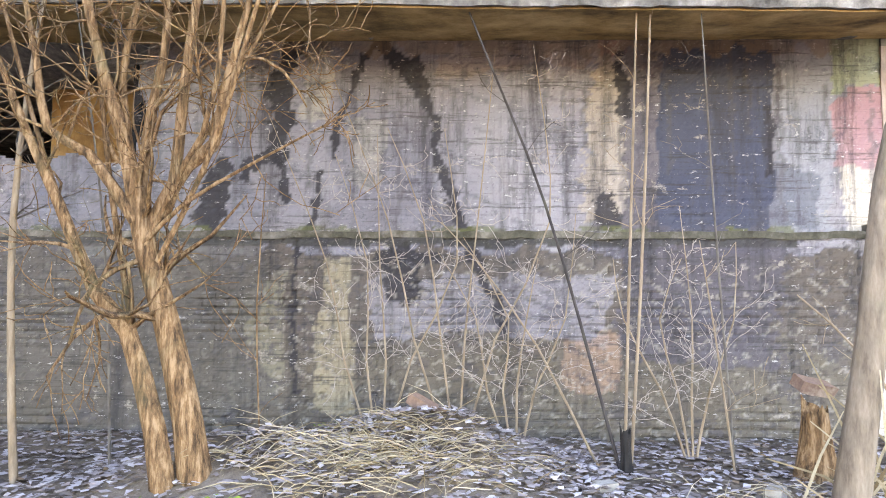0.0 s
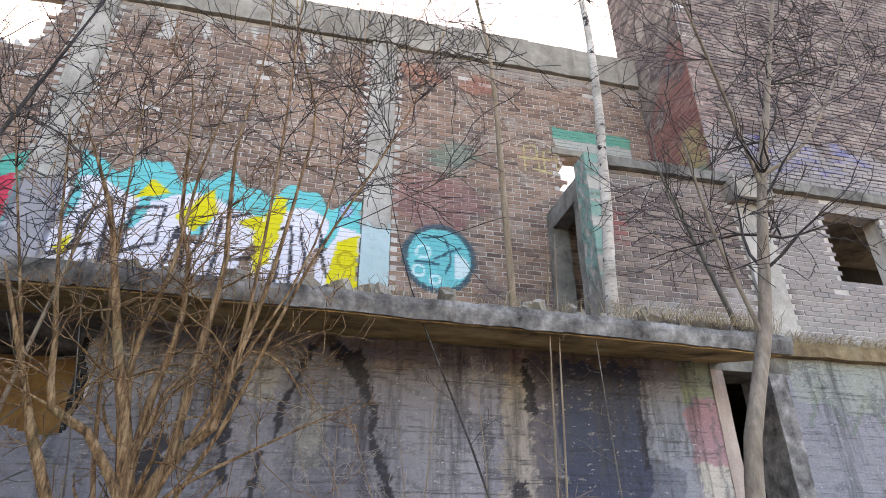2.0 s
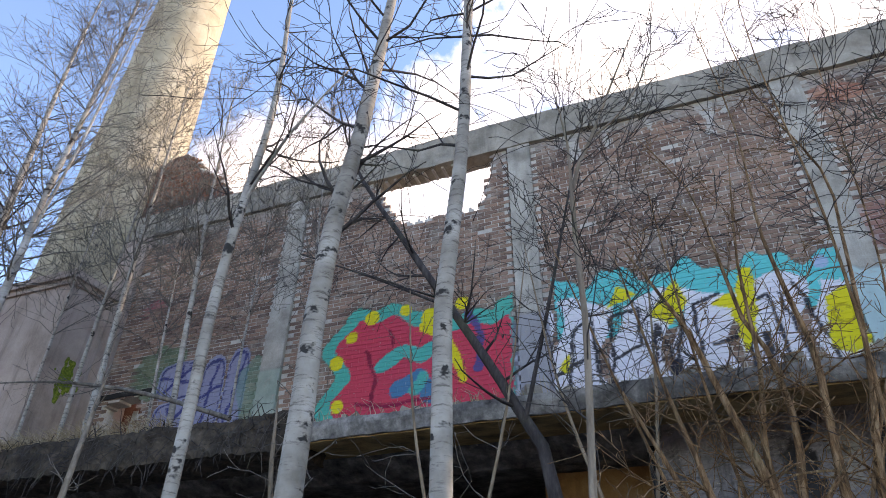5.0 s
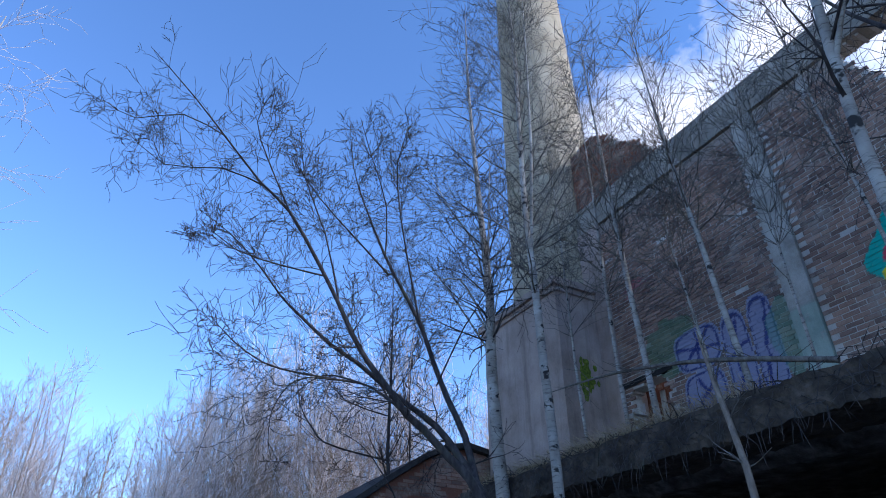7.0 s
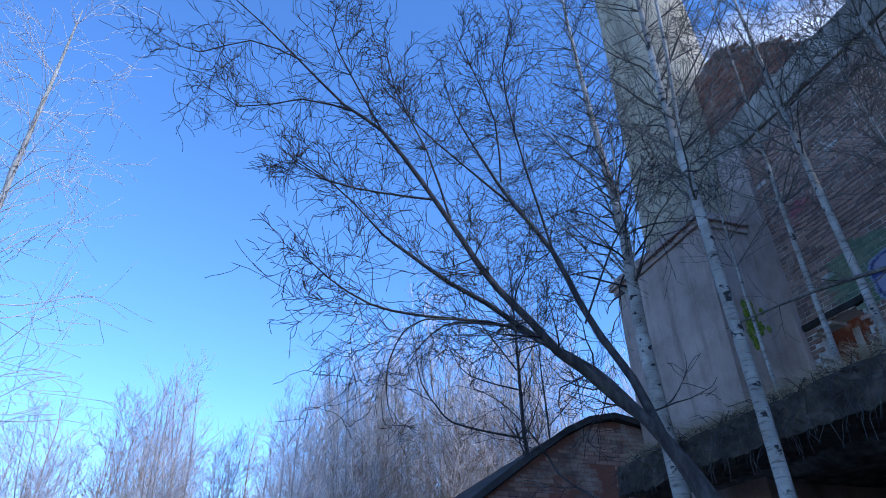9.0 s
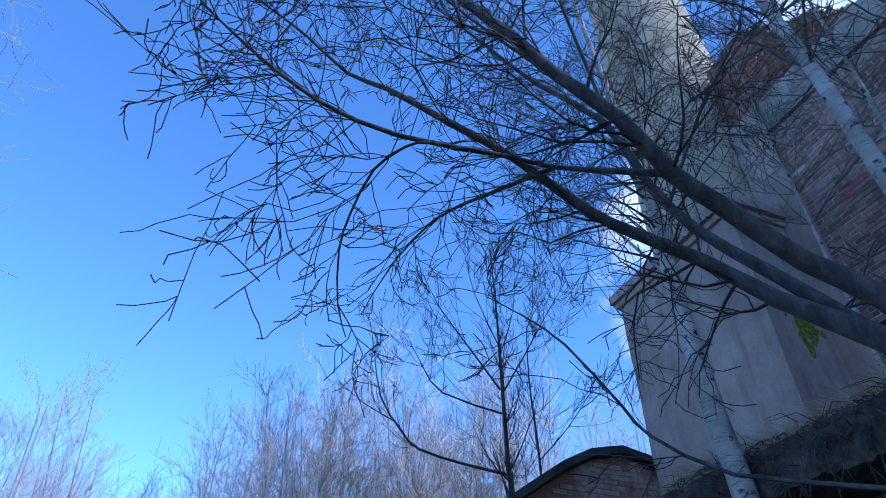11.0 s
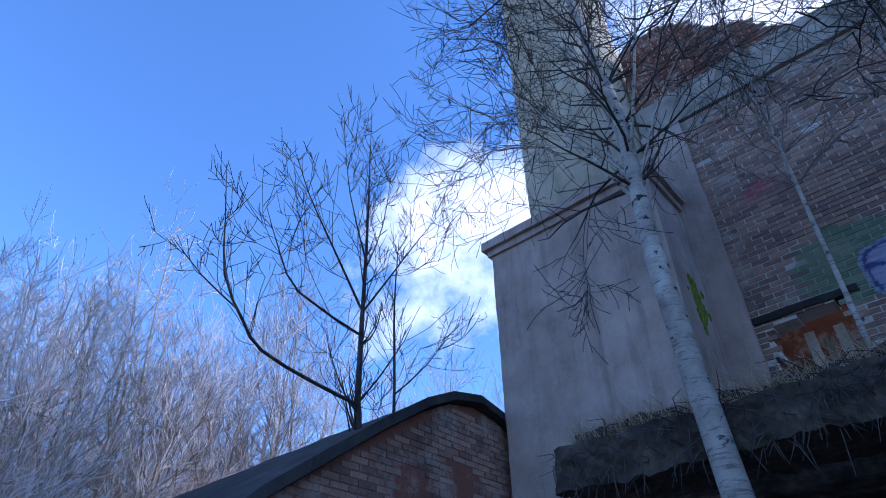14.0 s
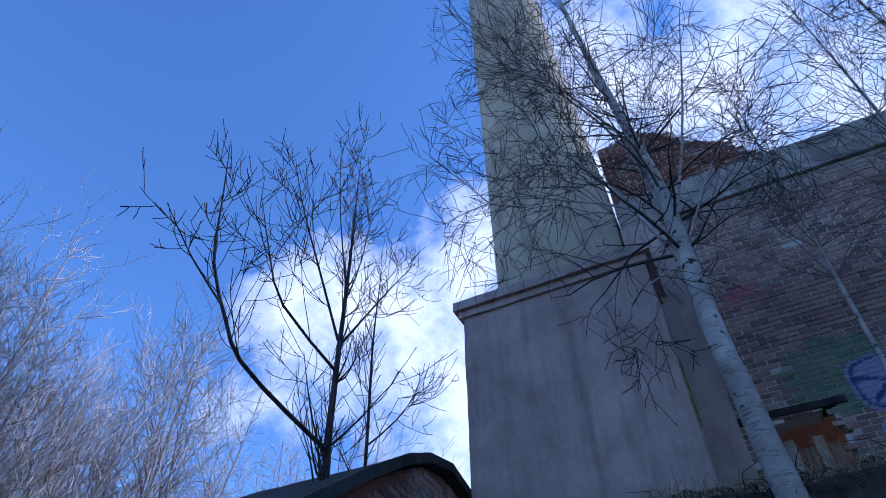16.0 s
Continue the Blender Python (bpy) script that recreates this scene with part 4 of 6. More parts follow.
def side_paint(u, z):
    p = Paint(u, z)
    w, w2 = wobble(u, z), wobble(u * 2, z * 2)
    p.lay(z < 9.6 + 0.9 * w - 0.8 * (u - 6), (0.30, 0.10, 0.075), 0.6)
    p.lay((np.hypot((u - 6.35) / 0.35, (z - 7.25) / 0.55) < 1 + 0.3 * w) & (w2 > -0.3), (0.42, 0.34, 0.16), 0.8)
    p.lay((np.hypot((u - 6.3) / 0.3, (z - 6.85) / 0.2) < 1 + 0.3 * w), (0.06, 0.25, 0.17), 0.8)
    return p.c


def side_keep(u, z):
    return not (6.9 < u < 7.55 and z < 7.55 - 1.0 * abs(u - 7.2))


v, f, c = brick_shell(brick_field(TX, 8.4, BT, TT, lambda u, z: True, 11), rng, at_y(BY + 0.05), None, tower_paint, (0.0, 0.008))
tagged(mesh_part("tower_brickwork", v, f, M["brick_grey"], tower, colors=c), kind="stuff")
v, f, c = brick_shell(brick_field(8.4, 12.5, BT, 15.2, lambda u, z: z < 13.0 + 0.9 * (u - 8.3), 12), rng, at_y(BY + 0.05), None, tower_paint, (0.0, 0.008))
tagged(mesh_part("tower_brickwork", v, f, M["brick_grey"], tower, colors=c), kind="stuff")
v, f, c = brick_shell(brick_field(BY + 0.05, 7.95, BT, TT, side_keep, 13), rng, at_x(TX, -1), None, side_paint, (0.0, 0.008))
f = [tuple(reversed(q)) for q in f]
tagged(mesh_part("tower_side_brickwork", v, f, M["brick_grey"], tower, colors=c), kind="stuff")
box("tower_core", TX + 0.03, 8.4, BY + 0.09, BY + 0.45, BT, TT - 0.02, "mortar", tower)
wall_core("tower_side_core", BY + 0.05, 7.95, BT, TT - 0.02, side_keep, at_x(TX + 0.004, -1), tower, 0.07, 0.3, side_paint, True)
bm = bmesh.new()
prof = [(8.4, BT), (12.5, BT), (12.5, 15.2), (10.7, 15.15), (8.4, 13.05)]
lo = [bm.verts.new((x, BY + 0.09, z)) for x, z in prof]
hi = [bm.verts.new((x, BY + 0.45, z)) for x, z in prof]
bm.faces.new(lo), bm.faces.new(list(reversed(hi)))
for i in range(5):
    j = (i + 1) % 5
    bm.faces.new((lo[j], lo[i], hi[i], hi[j]))
part("tower_core", bm, M["mortar"], tower)
box("tower_coping", TX - 0.05, 8.4, BY, BY + 0.5, TT, TT + 0.07, "concrete", tower, rough=0.015, cuts=20)
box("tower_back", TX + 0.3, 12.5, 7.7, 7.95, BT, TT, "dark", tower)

# ---- chimney and its plinth ----
PXL, PXR, PY, PT = -14.85, -12.06, 6.32, 8.05
chimney = thing("chimney", "tall round concrete chimney on a square rendered plinth", "chimney")
box("plinth", PXL, PXR, PY, 9.2, -0.1, PT - 0.12, "plinth", chimney, "grey rendered square plinth", rough=0.012, cuts=60, seed=20)
box("cornice", PXL - 0.05, PXR + 0.05, PY - 0.05, 9.25, PT - 0.2, PT - 0.08, "plinth", chimney, rough=0.008, cuts=50, seed=21)
box("cornice", PXL - 0.12, PXR + 0.12, PY - 0.12, 9.3, PT - 0.08, PT + 0.08, "plinth", chimney, "stepped rendered cornice", rough=0.01, cuts=50, seed=22)
bm = bmesh.new()
rings, cx, cy = [], -13.45, 7.72
for i in range(61):
    z = PT + 0.05 + i * 0.45
    r = 1.21 - 0.0165 * (z - PT) + 0.005 * math.sin(i * 2.1)
    cx = -13.45 - 0.018 * (z - PT)
    rings.append([bm.verts.new((cx + r * math.cos(k * math.pi / 24), cy + r * math.sin(k * math.pi / 24), z)) for k in range(48)])
for a, b in zip(rings, rings[1:]):
    for k in range(48):
        bm.faces.new((a[k], a[(k + 1) % 48], b[(k + 1) % 48], b[k]))
bm.faces.new(rings[-1])
for fc in bm.faces:
    fc.smooth = True
shaft = part("shaft", bm, M["chimney"], chimney, "tapered sunlit concrete shaft")
# ---- broken gable above the ring beam's end ----
gable = thing("wall_gable", "broken red-brown brick gable above the ring beam", "wall", kind="structure")
GABLE = [(-12.28, BEAM_T), (-9.55, BEAM_T), (-10.2, 10.92), (-10.8, 11.5), (-11.42, 12.14), (-12.28, 12.02)]


def gable_keep(u, z):
    j = 0.04 * math.sin(u * 23 + z * 31)
    return bool(inside(np.array([u + j]), np.array([z + j]), GABLE)[0])


v, f, c = brick_shell(brick_field(-12.28, -9.5, BEAM_T, 12.2, gable_keep, 31), rng, at_y(UP_Y), None, None)
tagged(mesh_part("brickwork", v, f, M["brick_red"], gable, colors=c), kind="stuff")
wall_core("mortar_bed", -12.28, -9.5, BEAM_T, 12.2, gable_keep, at_y(UP_Y), gable, 0.05, 0.3)
box("rendered_end", -12.3, -11.64, UP_Y - 0.1, UP_Y + 0.3, 3.7, BEAM_B, "plinth", gable, "rough rendered wall end", rough=0.015, cuts=30, seed=3)

# ---- low shed with a felt roof beside the plinth ----
shed = thing("shed", "low dark brick shed with a curved felt roof", "shed")
SX0, SX1 = -21.0, -15.0
prof = [(2.2, 2.9), (2.7, 3.35), (3.4, 3.85), (4.1, 4.35), (4.8, 4.8), (5.3, 5.05), (5.8, 5.15), (6.3, 5.08), (6.9, 4.85)]
bm = bmesh.new()
lo = [bm.verts.new((SX1, y, z)) for y, z in prof] + [bm.verts.new((SX1, 6.9, -0.1)), bm.verts.new((SX1, 2.2, -0.1))]
hi = [bm.verts.new((SX0, y, z)) for y, z in prof] + [bm.verts.new((SX0, 6.9, -0.1)), bm.verts.new((SX0, 2.2, -0.1))]
bm.faces.new(lo), bm.faces.new(list(reversed(hi)))
for i in range(len(lo)):
    j = (i + 1) % len(lo)
    bm.faces.new((lo[i], hi[i], hi[j], lo[j]))
part("wall", bm, M["brick_red"], shed, "dark brick walls")
v, f, c = brick_shell(brick_field(2.2, 6.9, 2.4, 5.2, lambda u, z: z + 0.1 < np.interp(u, [q[0] for q in prof], [q[1] for q in prof]) and not (3.2 + 0 < u < 3.7 and 2.5 < z < 3.2) and not (4.4 < u < 4.9 and 3.2 < z < 4.1) and not (5.3 < u < 5.8 and 3.2 < z < 4.3), 41), rng, at_x(SX1, 1), None, None)
tagged(mesh_part("brickwork", v, f, M["brick"], shed, colors=c), kind="stuff")
bm = bmesh.new()
up = [[bm.verts.new((x, y, z + 0.02)) for y, z in prof] for x in np.linspace(SX0 - 0.1, SX1 + 0.14, 24)]
for a, b in zip(up, up[1:]):
    for i in range(len(prof) - 1):
        bm.faces.new((a[i], b[i], b[i + 1], a[i + 1]))
for vv in bm.verts:
    vv.co += noise.noise_vector(vv.co * 2.5) * 0.03
roof = part("roof", bm, M["tar"], shed, "sagging dark felt roof")
so = roof.modifiers.new("thick", "SOLIDIFY")
so.thickness, so.offset = 0.11, 1

# ---- clouds far behind the building ----
def build_clouds():
    n = Nodes("cloud", 1.0)
    em = n.put("ShaderNodeEmission", Strength=0.58)
    em.inputs["Color"].default_value = (0.93, 0.95, 1.0, 1)
    tr = n.put("ShaderNodeBsdfTransparent")
    mx = n.put("ShaderNodeMixShader")
    at = n.put("ShaderNodeAttribute")
    at.attribute_name = "paint"
    puff = n.math("ADD", n.math("MULTIPLY", n.noise(0.011, 9, 0.64), 1.9), -0.93)
    dens = n.math("ADD", at.outputs["Alpha"], puff)
    fac = n.ramp(dens, [(0.42, (0, 0, 0)), (0.95, (1, 1, 1))])
    n.link(fac, mx.inputs[0]), n.link(tr.outputs[0], mx.inputs[1]), n.link(em.outputs[0], mx.inputs[2])
    out = [q for q in n.t.nodes if q.type == "OUTPUT_MATERIAL"][0]
    n.link(mx.outputs[0], out.inputs[0])
    V, C, R = [], [], 600.0
    azs, els = np.arange(-62, 66, 2.0), np.arange(1, 76, 2.0)
    for el in els:
        for az in azs:            # degrees left of +y
            a, e = radians(az), radians(el)
            V.append((-8 - R * math.cos(e) * math.sin(a), R * math.cos(e) * math.cos(a), R * math.sin(e)))
            bank = 1.0 - max(0.0, (az - 24) / 26.0) - max(0.0, (el - 38) / 40.0) * (0.8 if az > 0 else 0.35)
            low = math.exp(-((az - 36) / 16.0) ** 4 - ((el - 36) / 10.5) ** 4)
            d = max(bank * 0.85 - (0.35 if az > 44 else 0), 0.86 * low)
            if az > 18 and el > 46:
                d -= (el - 46) * 0.04
            C.append((1, 1, 1, max(0.0, min(1.0, d))))
    k = len(azs)
    F = [(j * k + i, j * k + i + 1, (j + 1) * k + i + 1, (j + 1) * k + i) for j in range(len(els) - 1) for i in range(k - 1)]
    tagged(mesh_part("backdrop_clouds", V, F, n.mat, colors=C, smooth=True), "bank of white clouds in a blue sky", "sky", kind="structure")


build_clouds()


# ---- trees ----
def curve_pts(ctrl, step=0.35):
    """A smooth line through the control points (Catmull-Rom), with its radii."""
    P = [Vector(c[:3]) for c in ctrl]
    Rr = [c[3] for c in ctrl]
    out, rad = [], []
    for i in range(len(P) - 1):
        a, b, c, d = P[max(i - 1, 0)], P[i], P[i + 1], P[min(i + 2, len(P) - 1)]
        k = max(2, int((c - b).length / step))
        for j in range(k):
            t = j / k
            out.append(0.5 * ((2 * b) + (c - a) * t + (2 * a - 5 * b + 4 * c - d) * t * t + (3 * b - a - 3 * c + d) * t ** 3))
            rad.append(Rr[i] * (1 - t) + Rr[i + 1] * t)
    out.append(P[-1]), rad.append(Rr[-1])
    return out, rad


def twig(V, F, rnd, p, d, length, r, level, cfg):
    """A branch that bends, tapers and carries smaller ones."""
    n = 5 if level > 1 else 4
    pts, rad, q, dirn = [p], [r], Vector(p), Vector(d).normalized()
    for i in range(n):
        dirn = (dirn + Vector((rnd.gauss(0, cfg["bend"]), rnd.gauss(0, cfg["bend"]), rnd.gauss(0, cfg["bend"]) + cfg["rise"]))).normalized()
        q = q + dirn * (length / n)
        pts.append(q), rad.append(max(cfg["thin"], r * (1 - 0.8 * (i + 1) / n)))
    tube(V, F, pts, rad, 4 if level > 2 else 3)
    if level <= 0:
        return
    for _ in range(rnd.randint(*cfg["kids"][level])):
        i = rnd.randint(1, n)
        base = (pts[i] - pts[i - 1]).normalized()
        side = base.orthogonal().normalized()
        side.rotate(Matrix.Rotation(rnd.uniform(0, 6.283), 3, base))
        a = radians(rnd.uniform(*cfg["angle"]))
        twig(V, F, rnd, pts[i - 1].lerp(pts[i], rnd.random()), base * math.cos(a) + side * math.sin(a), length * rnd.uniform(0.4, 0.72), max(cfg["thin"], rad[i] * 0.7), level - 1, cfg)


DEFAULT = dict(bend=0.16, rise=0.05, thin=0.0025, kids={1: (2, 4), 2: (2, 4), 3: (3, 5)}, angle=(25, 62))


def tree(label, stems, seed, bark, twigs, count, length, level=2, start=0.3, category="tree", spread=(35, 75), group="", name="tree", thick=1.0, limb=0.42, **over):
    """A bare tree: tapered stems through control points (x, y, z, radius) and a crown of branches on them."""
    cfg = dict(DEFAULT)
    cfg.update(over)
    rnd = random.Random(seed)
    foot = stems[0][0]
    root = thing(name, label, category, foot[:3], group)
    cV, cF = [], []
    for si, ctrl in enumerate(stems):
        pts, rad = curve_pts(ctrl)
        rad = [q * thick for q in rad]
        pts = [q + 0.22 * rad[i] * noise.noise_vector(q * 1.3 + Vector((seed, 0, 0))) for i, q in enumerate(pts)]
        V, F = [], []
        tube(V, F, [q - Vector(foot[:3]) for q in pts], rad, 10 if rad[0] > 0.05 else 6)
        mesh_part("trunk" if si == 0 else "stem", V, F, M[bark], root, smooth=True)
        per = count if isinstance(count, int) else count[si]
        for k in range(per):
            t = start + (1 - start) * (k + rnd.random()) / per
            i = min(len(pts) - 2, int(t * (len(pts) - 1)))
            base = (pts[i + 1] - pts[i]).normalized()
            side = base.orthogonal().normalized()
            side.rotate(Matrix.Rotation(rnd.uniform(0, 6.283), 3, base))
            a = radians(rnd.uniform(*spread))
            ln = length * (1.15 - 0.75 * t) * rnd.uniform(0.6, 1.15)
            twig(cV, cF, rnd, pts[i] - Vector(foot[:3]), base * math.cos(a) + side * math.sin(a), ln, max(cfg["thin"] * 1.4, rad[i] * limb), level, cfg)
    if cF:
        mesh_part("crown", cV, cF, M[twigs], root, smooth=True)
    return root


# shrub with many brown stems beside the wall
tree("brown multi-stemmed shrub with rough bark and bare twigs",
     [[(-0.1, 4.1, -0.05, 0.12), (-0.2, 4.1, 0.5, 0.095), (-0.36, 4.1, 1.12, 0.082), (-0.5, 4.1, 1.56, 0.074), (-0.57, 4.08, 1.92, 0.06), (-0.64, 4.05, 2.29, 0.046), (-0.78, 4.0, 2.78, 0.034), (-0.91, 3.98, 3.3, 0.027), (-1.06, 3.95, 3.86, 0.019), (-1.4, 3.9, 4.6, 0.006)],
      [(-0.27, 4.0, -0.05, 0.085), (-0.36, 4.0, 0.45, 0.07), (-0.55, 4.0, 1.06, 0.055), (-0.76, 4.0, 1.31, 0.045), (-1.01, 4.0, 1.85, 0.035), (-1.2, 3.95, 2.3, 0.026), (-1.6, 3.9, 3.3, 0.008)],
      [(-0.52, 4.1, 1.62, 0.05), (-0.39, 4.1, 1.89, 0.05), (-0.25, 4.1, 2.12, 0.045), (-0.08, 4.1, 2.27, 0.04), (-0.03, 4.1, 2.58, 0.031), (0.05, 4.1, 2.9, 0.026), (0.18, 4.1, 3.44, 0.02), (0.34, 4.1, 4.55, 0.013), (0.38, 4.1, 5.2, 0.011), (0.1, 4.1, 6.3, 0.008), (0.04, 4.1, 7.7, 0.003)],
      [(-0.42, 4.1, 1.75, 0.04), (-0.33, 4.08, 1.95, 0.04), (-0.29, 4.06, 2.27, 0.036), (-0.26, 4.05, 2.61, 0.034), (-0.21, 4.05, 3.08, 0.029), (-0.17, 4.05, 3.56, 0.024), (-0.25, 4.1, 4.6, 0.015), (-0.15, 4.2, 6.0, 0.009), (-0.22, 4.2, 7.8, 0.003)],
      [(-0.56, 4.1, 1.85, 0.04), (-0.52, 4.15, 2.45, 0.034), (-0.46, 4.15, 2.76, 0.03), (-0.43, 4.15, 3.11, 0.026), (-0.47, 4.15, 3.6, 0.02), (-0.58, 4.15, 3.9, 0.018), (-0.65, 4.15, 4.7, 0.013), (-0.75, 4.15, 5.4, 0.008), (-1.2, 4.1, 6.3, 0.004)],
      [(-0.55, 4.05, 1.75, 0.04), (-0.83, 4.0, 2.18, 0.034), (-1.07, 3.95, 2.32, 0.03), (-1.16, 3.95, 2.76, 0.022), (-1.3, 3.95, 3.4, 0.014), (-1.5, 3.9, 4.6, 0.005)],
      [(-0.6, 4.1, 2.1, 0.03), (-0.68, 4.1, 2.59, 0.026), (-0.66, 4.1, 2.94, 0.022), (-0.55, 4.1, 3.5, 0.018), (-0.5, 4.1, 4.4, 0.012), (-0.3, 4.1, 5.6, 0.004)],
      [(-0.03, 4.1, 2.55, 0.02), (0.1, 4.1, 2.83, 0.015), (0.36, 4.1, 2.74, 0.01), (0.52, 4.1, 2.5, 0.005)],
      [(-0.5, 4.05, 1.6, 0.018), (-0.2, 3.95, 1.85, 0.013), (0.25, 3.9, 2.1, 0.009), (0.85, 3.85, 2.4, 0.004)],
      [(-0.5, 4.0, 1.5, 0.018), (-0.72, 3.9, 1.35, 0.014), (-0.82, 3.85, 1.0, 0.006)]],
     11, "bark_brown", "bark_brown", (16, 12, 16, 14, 16, 12, 12, 4, 5, 2), 1.1, 2, start=0.25, category="shrub", name="shrub", bend=0.2, rise=0.02, thin=0.0032)
tree("grey leafless shrub in front of the painted wall",
     [[(-0.5, 4.05, 1.56, 0.03), (-0.2, 3.95, 2.1, 0.028), (0.03, 3.85, 2.6, 0.026), (0.15, 3.7, 4.4, 0.017), (0.15, 3.8, 6.4, 0.01), (0.25, 3.8, 8.0, 0.004)],
      [(-0.4, 4.05, 1.5, 0.03), (0.0, 3.9, 2.2, 0.026), (0.45, 3.6, 3.3, 0.02), (1.15, 3.25, 4.7, 0.011), (1.6, 3.1, 6.3, 0.004)],
      [(-0.57, 4.1, 1.1, 0.036), (-0.8, 4.2, 2.0, 0.03), (-1.0, 4.2, 3.6, 0.019), (-1.1, 4.1, 5.6, 0.006)],
      [(-0.78, 4.0, 1.35, 0.03), (-1.25, 4.2, 2.2, 0.026), (-1.75, 4.2, 3.8, 0.017), (-2.2, 4.1, 5.4, 0.005)],
      [(-0.25, 4.1, 2.1, 0.026), (0.0, 4.2, 2.7, 0.022), (0.5, 4.3, 3.9, 0.017), (0.75, 4.4, 5.8, 0.01), (0.9, 4.4, 7.8, 0.004)]],
     12, "bark_brown", "bark_dark", (24, 24, 22, 20, 22), 1.5, 2, start=0.5, category="shrub", name="shrub", bend=0.2, rise=0.02, thin=0.0035, thick=0.62, limb=0.42)
# thin shoots by the wall
for ctrl, bark in (([(2.69, 4.85, 0.0, 0.022), (2.15, 4.85, 1.98, 0.017), (1.46, 4.85, 3.81, 0.011), (1.15, 4.8, 5.2, 0.004)], "bark_dark"),
                   ([(2.72, 4.85, 0.0, 0.02), (2.79, 4.85, 1.8, 0.017), (2.88, 4.85, 3.9, 0.011), (2.9, 4.8, 4.4, 0.004)], "bark_tan"),
                   ([(2.78, 4.9, 0.0, 0.022), (2.9, 4.9, 1.8, 0.018), (3.0, 4.9, 3.9, 0.011), (3.02, 4.85, 4.6, 0.004)], "bark_tan"),
                   ([(3.52, 4.85, 0.0, 0.016), (3.42, 4.85, 1.8, 0.013), (3.35, 4.85, 3.45, 0.008), (3.3, 4.85, 4.3, 0.003)], "bark_grey"),
                   ([(3.5, 4.8, 0.0, 0.014), (3.38, 4.8, 1.0, 0.011), (3.3, 4.85, 1.7, 0.005)], "bark_tan"),
                   ([(2.55, 4.95, 0.0, 0.018), (2.1, 4.95, 0.9, 0.014), (1.6, 4.95, 1.6, 0.008), (1.3, 4.95, 1.9, 0.004)], "bark_tan"),
                   ([(0.05, 4.8, 0.1, 0.012), (0.0, 4.8, 1.2, 0.01), (0.05, 4.8, 2.2, 0.005)], "bark_brown"),
                   ([(4.6, 4.3, 0.0, 0.02), (4.3, 4.45, 0.8, 0.016), (3.9, 4.65, 1.3, 0.009)], "bark_tan"),
                   ([(-0.9, 4.5, 0.0, 0.018), (-1.0, 4.5, 1.7, 0.013), (-1.3, 4.5, 3.6, 0.007), (-1.4, 4.4, 4.6, 0.003)], "bark_grey")):
    tree("thin upright bare shoot growing at the wall foot", [ctrl], int(ctrl[0][0] * 100), bark, bark, 7, 0.55, 1, start=0.3, category="sapling", group="shoots by the wall", name="sapling", thin=0.0025, kids={1: (0, 2)}, thick=0.62, bend=0.22)
for bx, bs, sd_ in ((1.9, 1.0, 77), (0.85, 1.4, 78), (3.25, 1.0, 79), (1.45, 1.7, 86)):
    rnd = random.Random(sd_)
    shoots = [[(bx + 0.03 * k, 5.1, 0.05, 0.011), (bx + lean * 0.5 * bs, 5.1, 0.55 * bs, 0.009), (bx + lean * bs + rnd.uniform(-0.15, 0.15), 5.1, 1.1 * bs, 0.006), (bx + lean * 1.3 * bs + rnd.uniform(-0.3, 0.3), 5.05, rnd.uniform(1.5, 2.0) * bs, 0.0025)] for k, lean in enumerate((-0.35, -0.1, 0.12, 0.4))]
    tree("small leafless bush at the foot of the wall", shoots, sd_, "bark_tan", "bark_pale", 9, 0.6, 1, category="bush", name="bush", group="bushes by the wall", thin=0.0025, bend=0.4, spread=(30, 85))
# tree in front of the doorway
tree("grey-barked tree with dark spreading bare branches",
     [[(3.72, 3.85, -0.05, 0.15), (3.85, 3.85, 0.8, 0.12), (4.1, 3.85, 2.3, 0.1), (4.5, 3.9, 3.2, 0.09), (5.05, 3.95, 5.1, 0.07), (5.45, 3.9, 6.4, 0.05), (6.0, 3.85, 8.2, 0.025), (6.3, 3.8, 9.8, 0.008)],
      [(4.5, 3.9, 3.2, 0.035), (4.15, 3.8, 4.2, 0.03), (3.95, 3.7, 5.2, 0.014)], [(5.0, 3.95, 4.9, 0.04), (4.6, 3.7, 5.9, 0.03), (3.9, 3.2, 6.8, 0.018), (3.4, 2.9, 8.0, 0.006)],
      [(5.05, 3.95, 5.1, 0.04), (5.7, 3.9, 5.6, 0.03), (6.6, 3.9, 6.9, 0.015), (7.0, 3.8, 8.0, 0.006)]],
     21, "bark_warm", "bark_dark", (46, 10, 18, 16), 1.7, 2, start=0.42, spread=(35, 80), bend=0.2, rise=0.04, thin=0.0038, thick=0.7, limb=0.36)
tree("thin curved bare sapling growing from the slab", [[(5.1, 4.9, SLAB_T, 0.035), (4.7, 4.75, 4.6, 0.028), (4.35, 4.7, 5.6, 0.014), (4.3, 4.6, 6.2, 0.005)]], 22, "bark_grey", "bark_dark", 7, 0.8, 1, name="sapling", category="sapling")
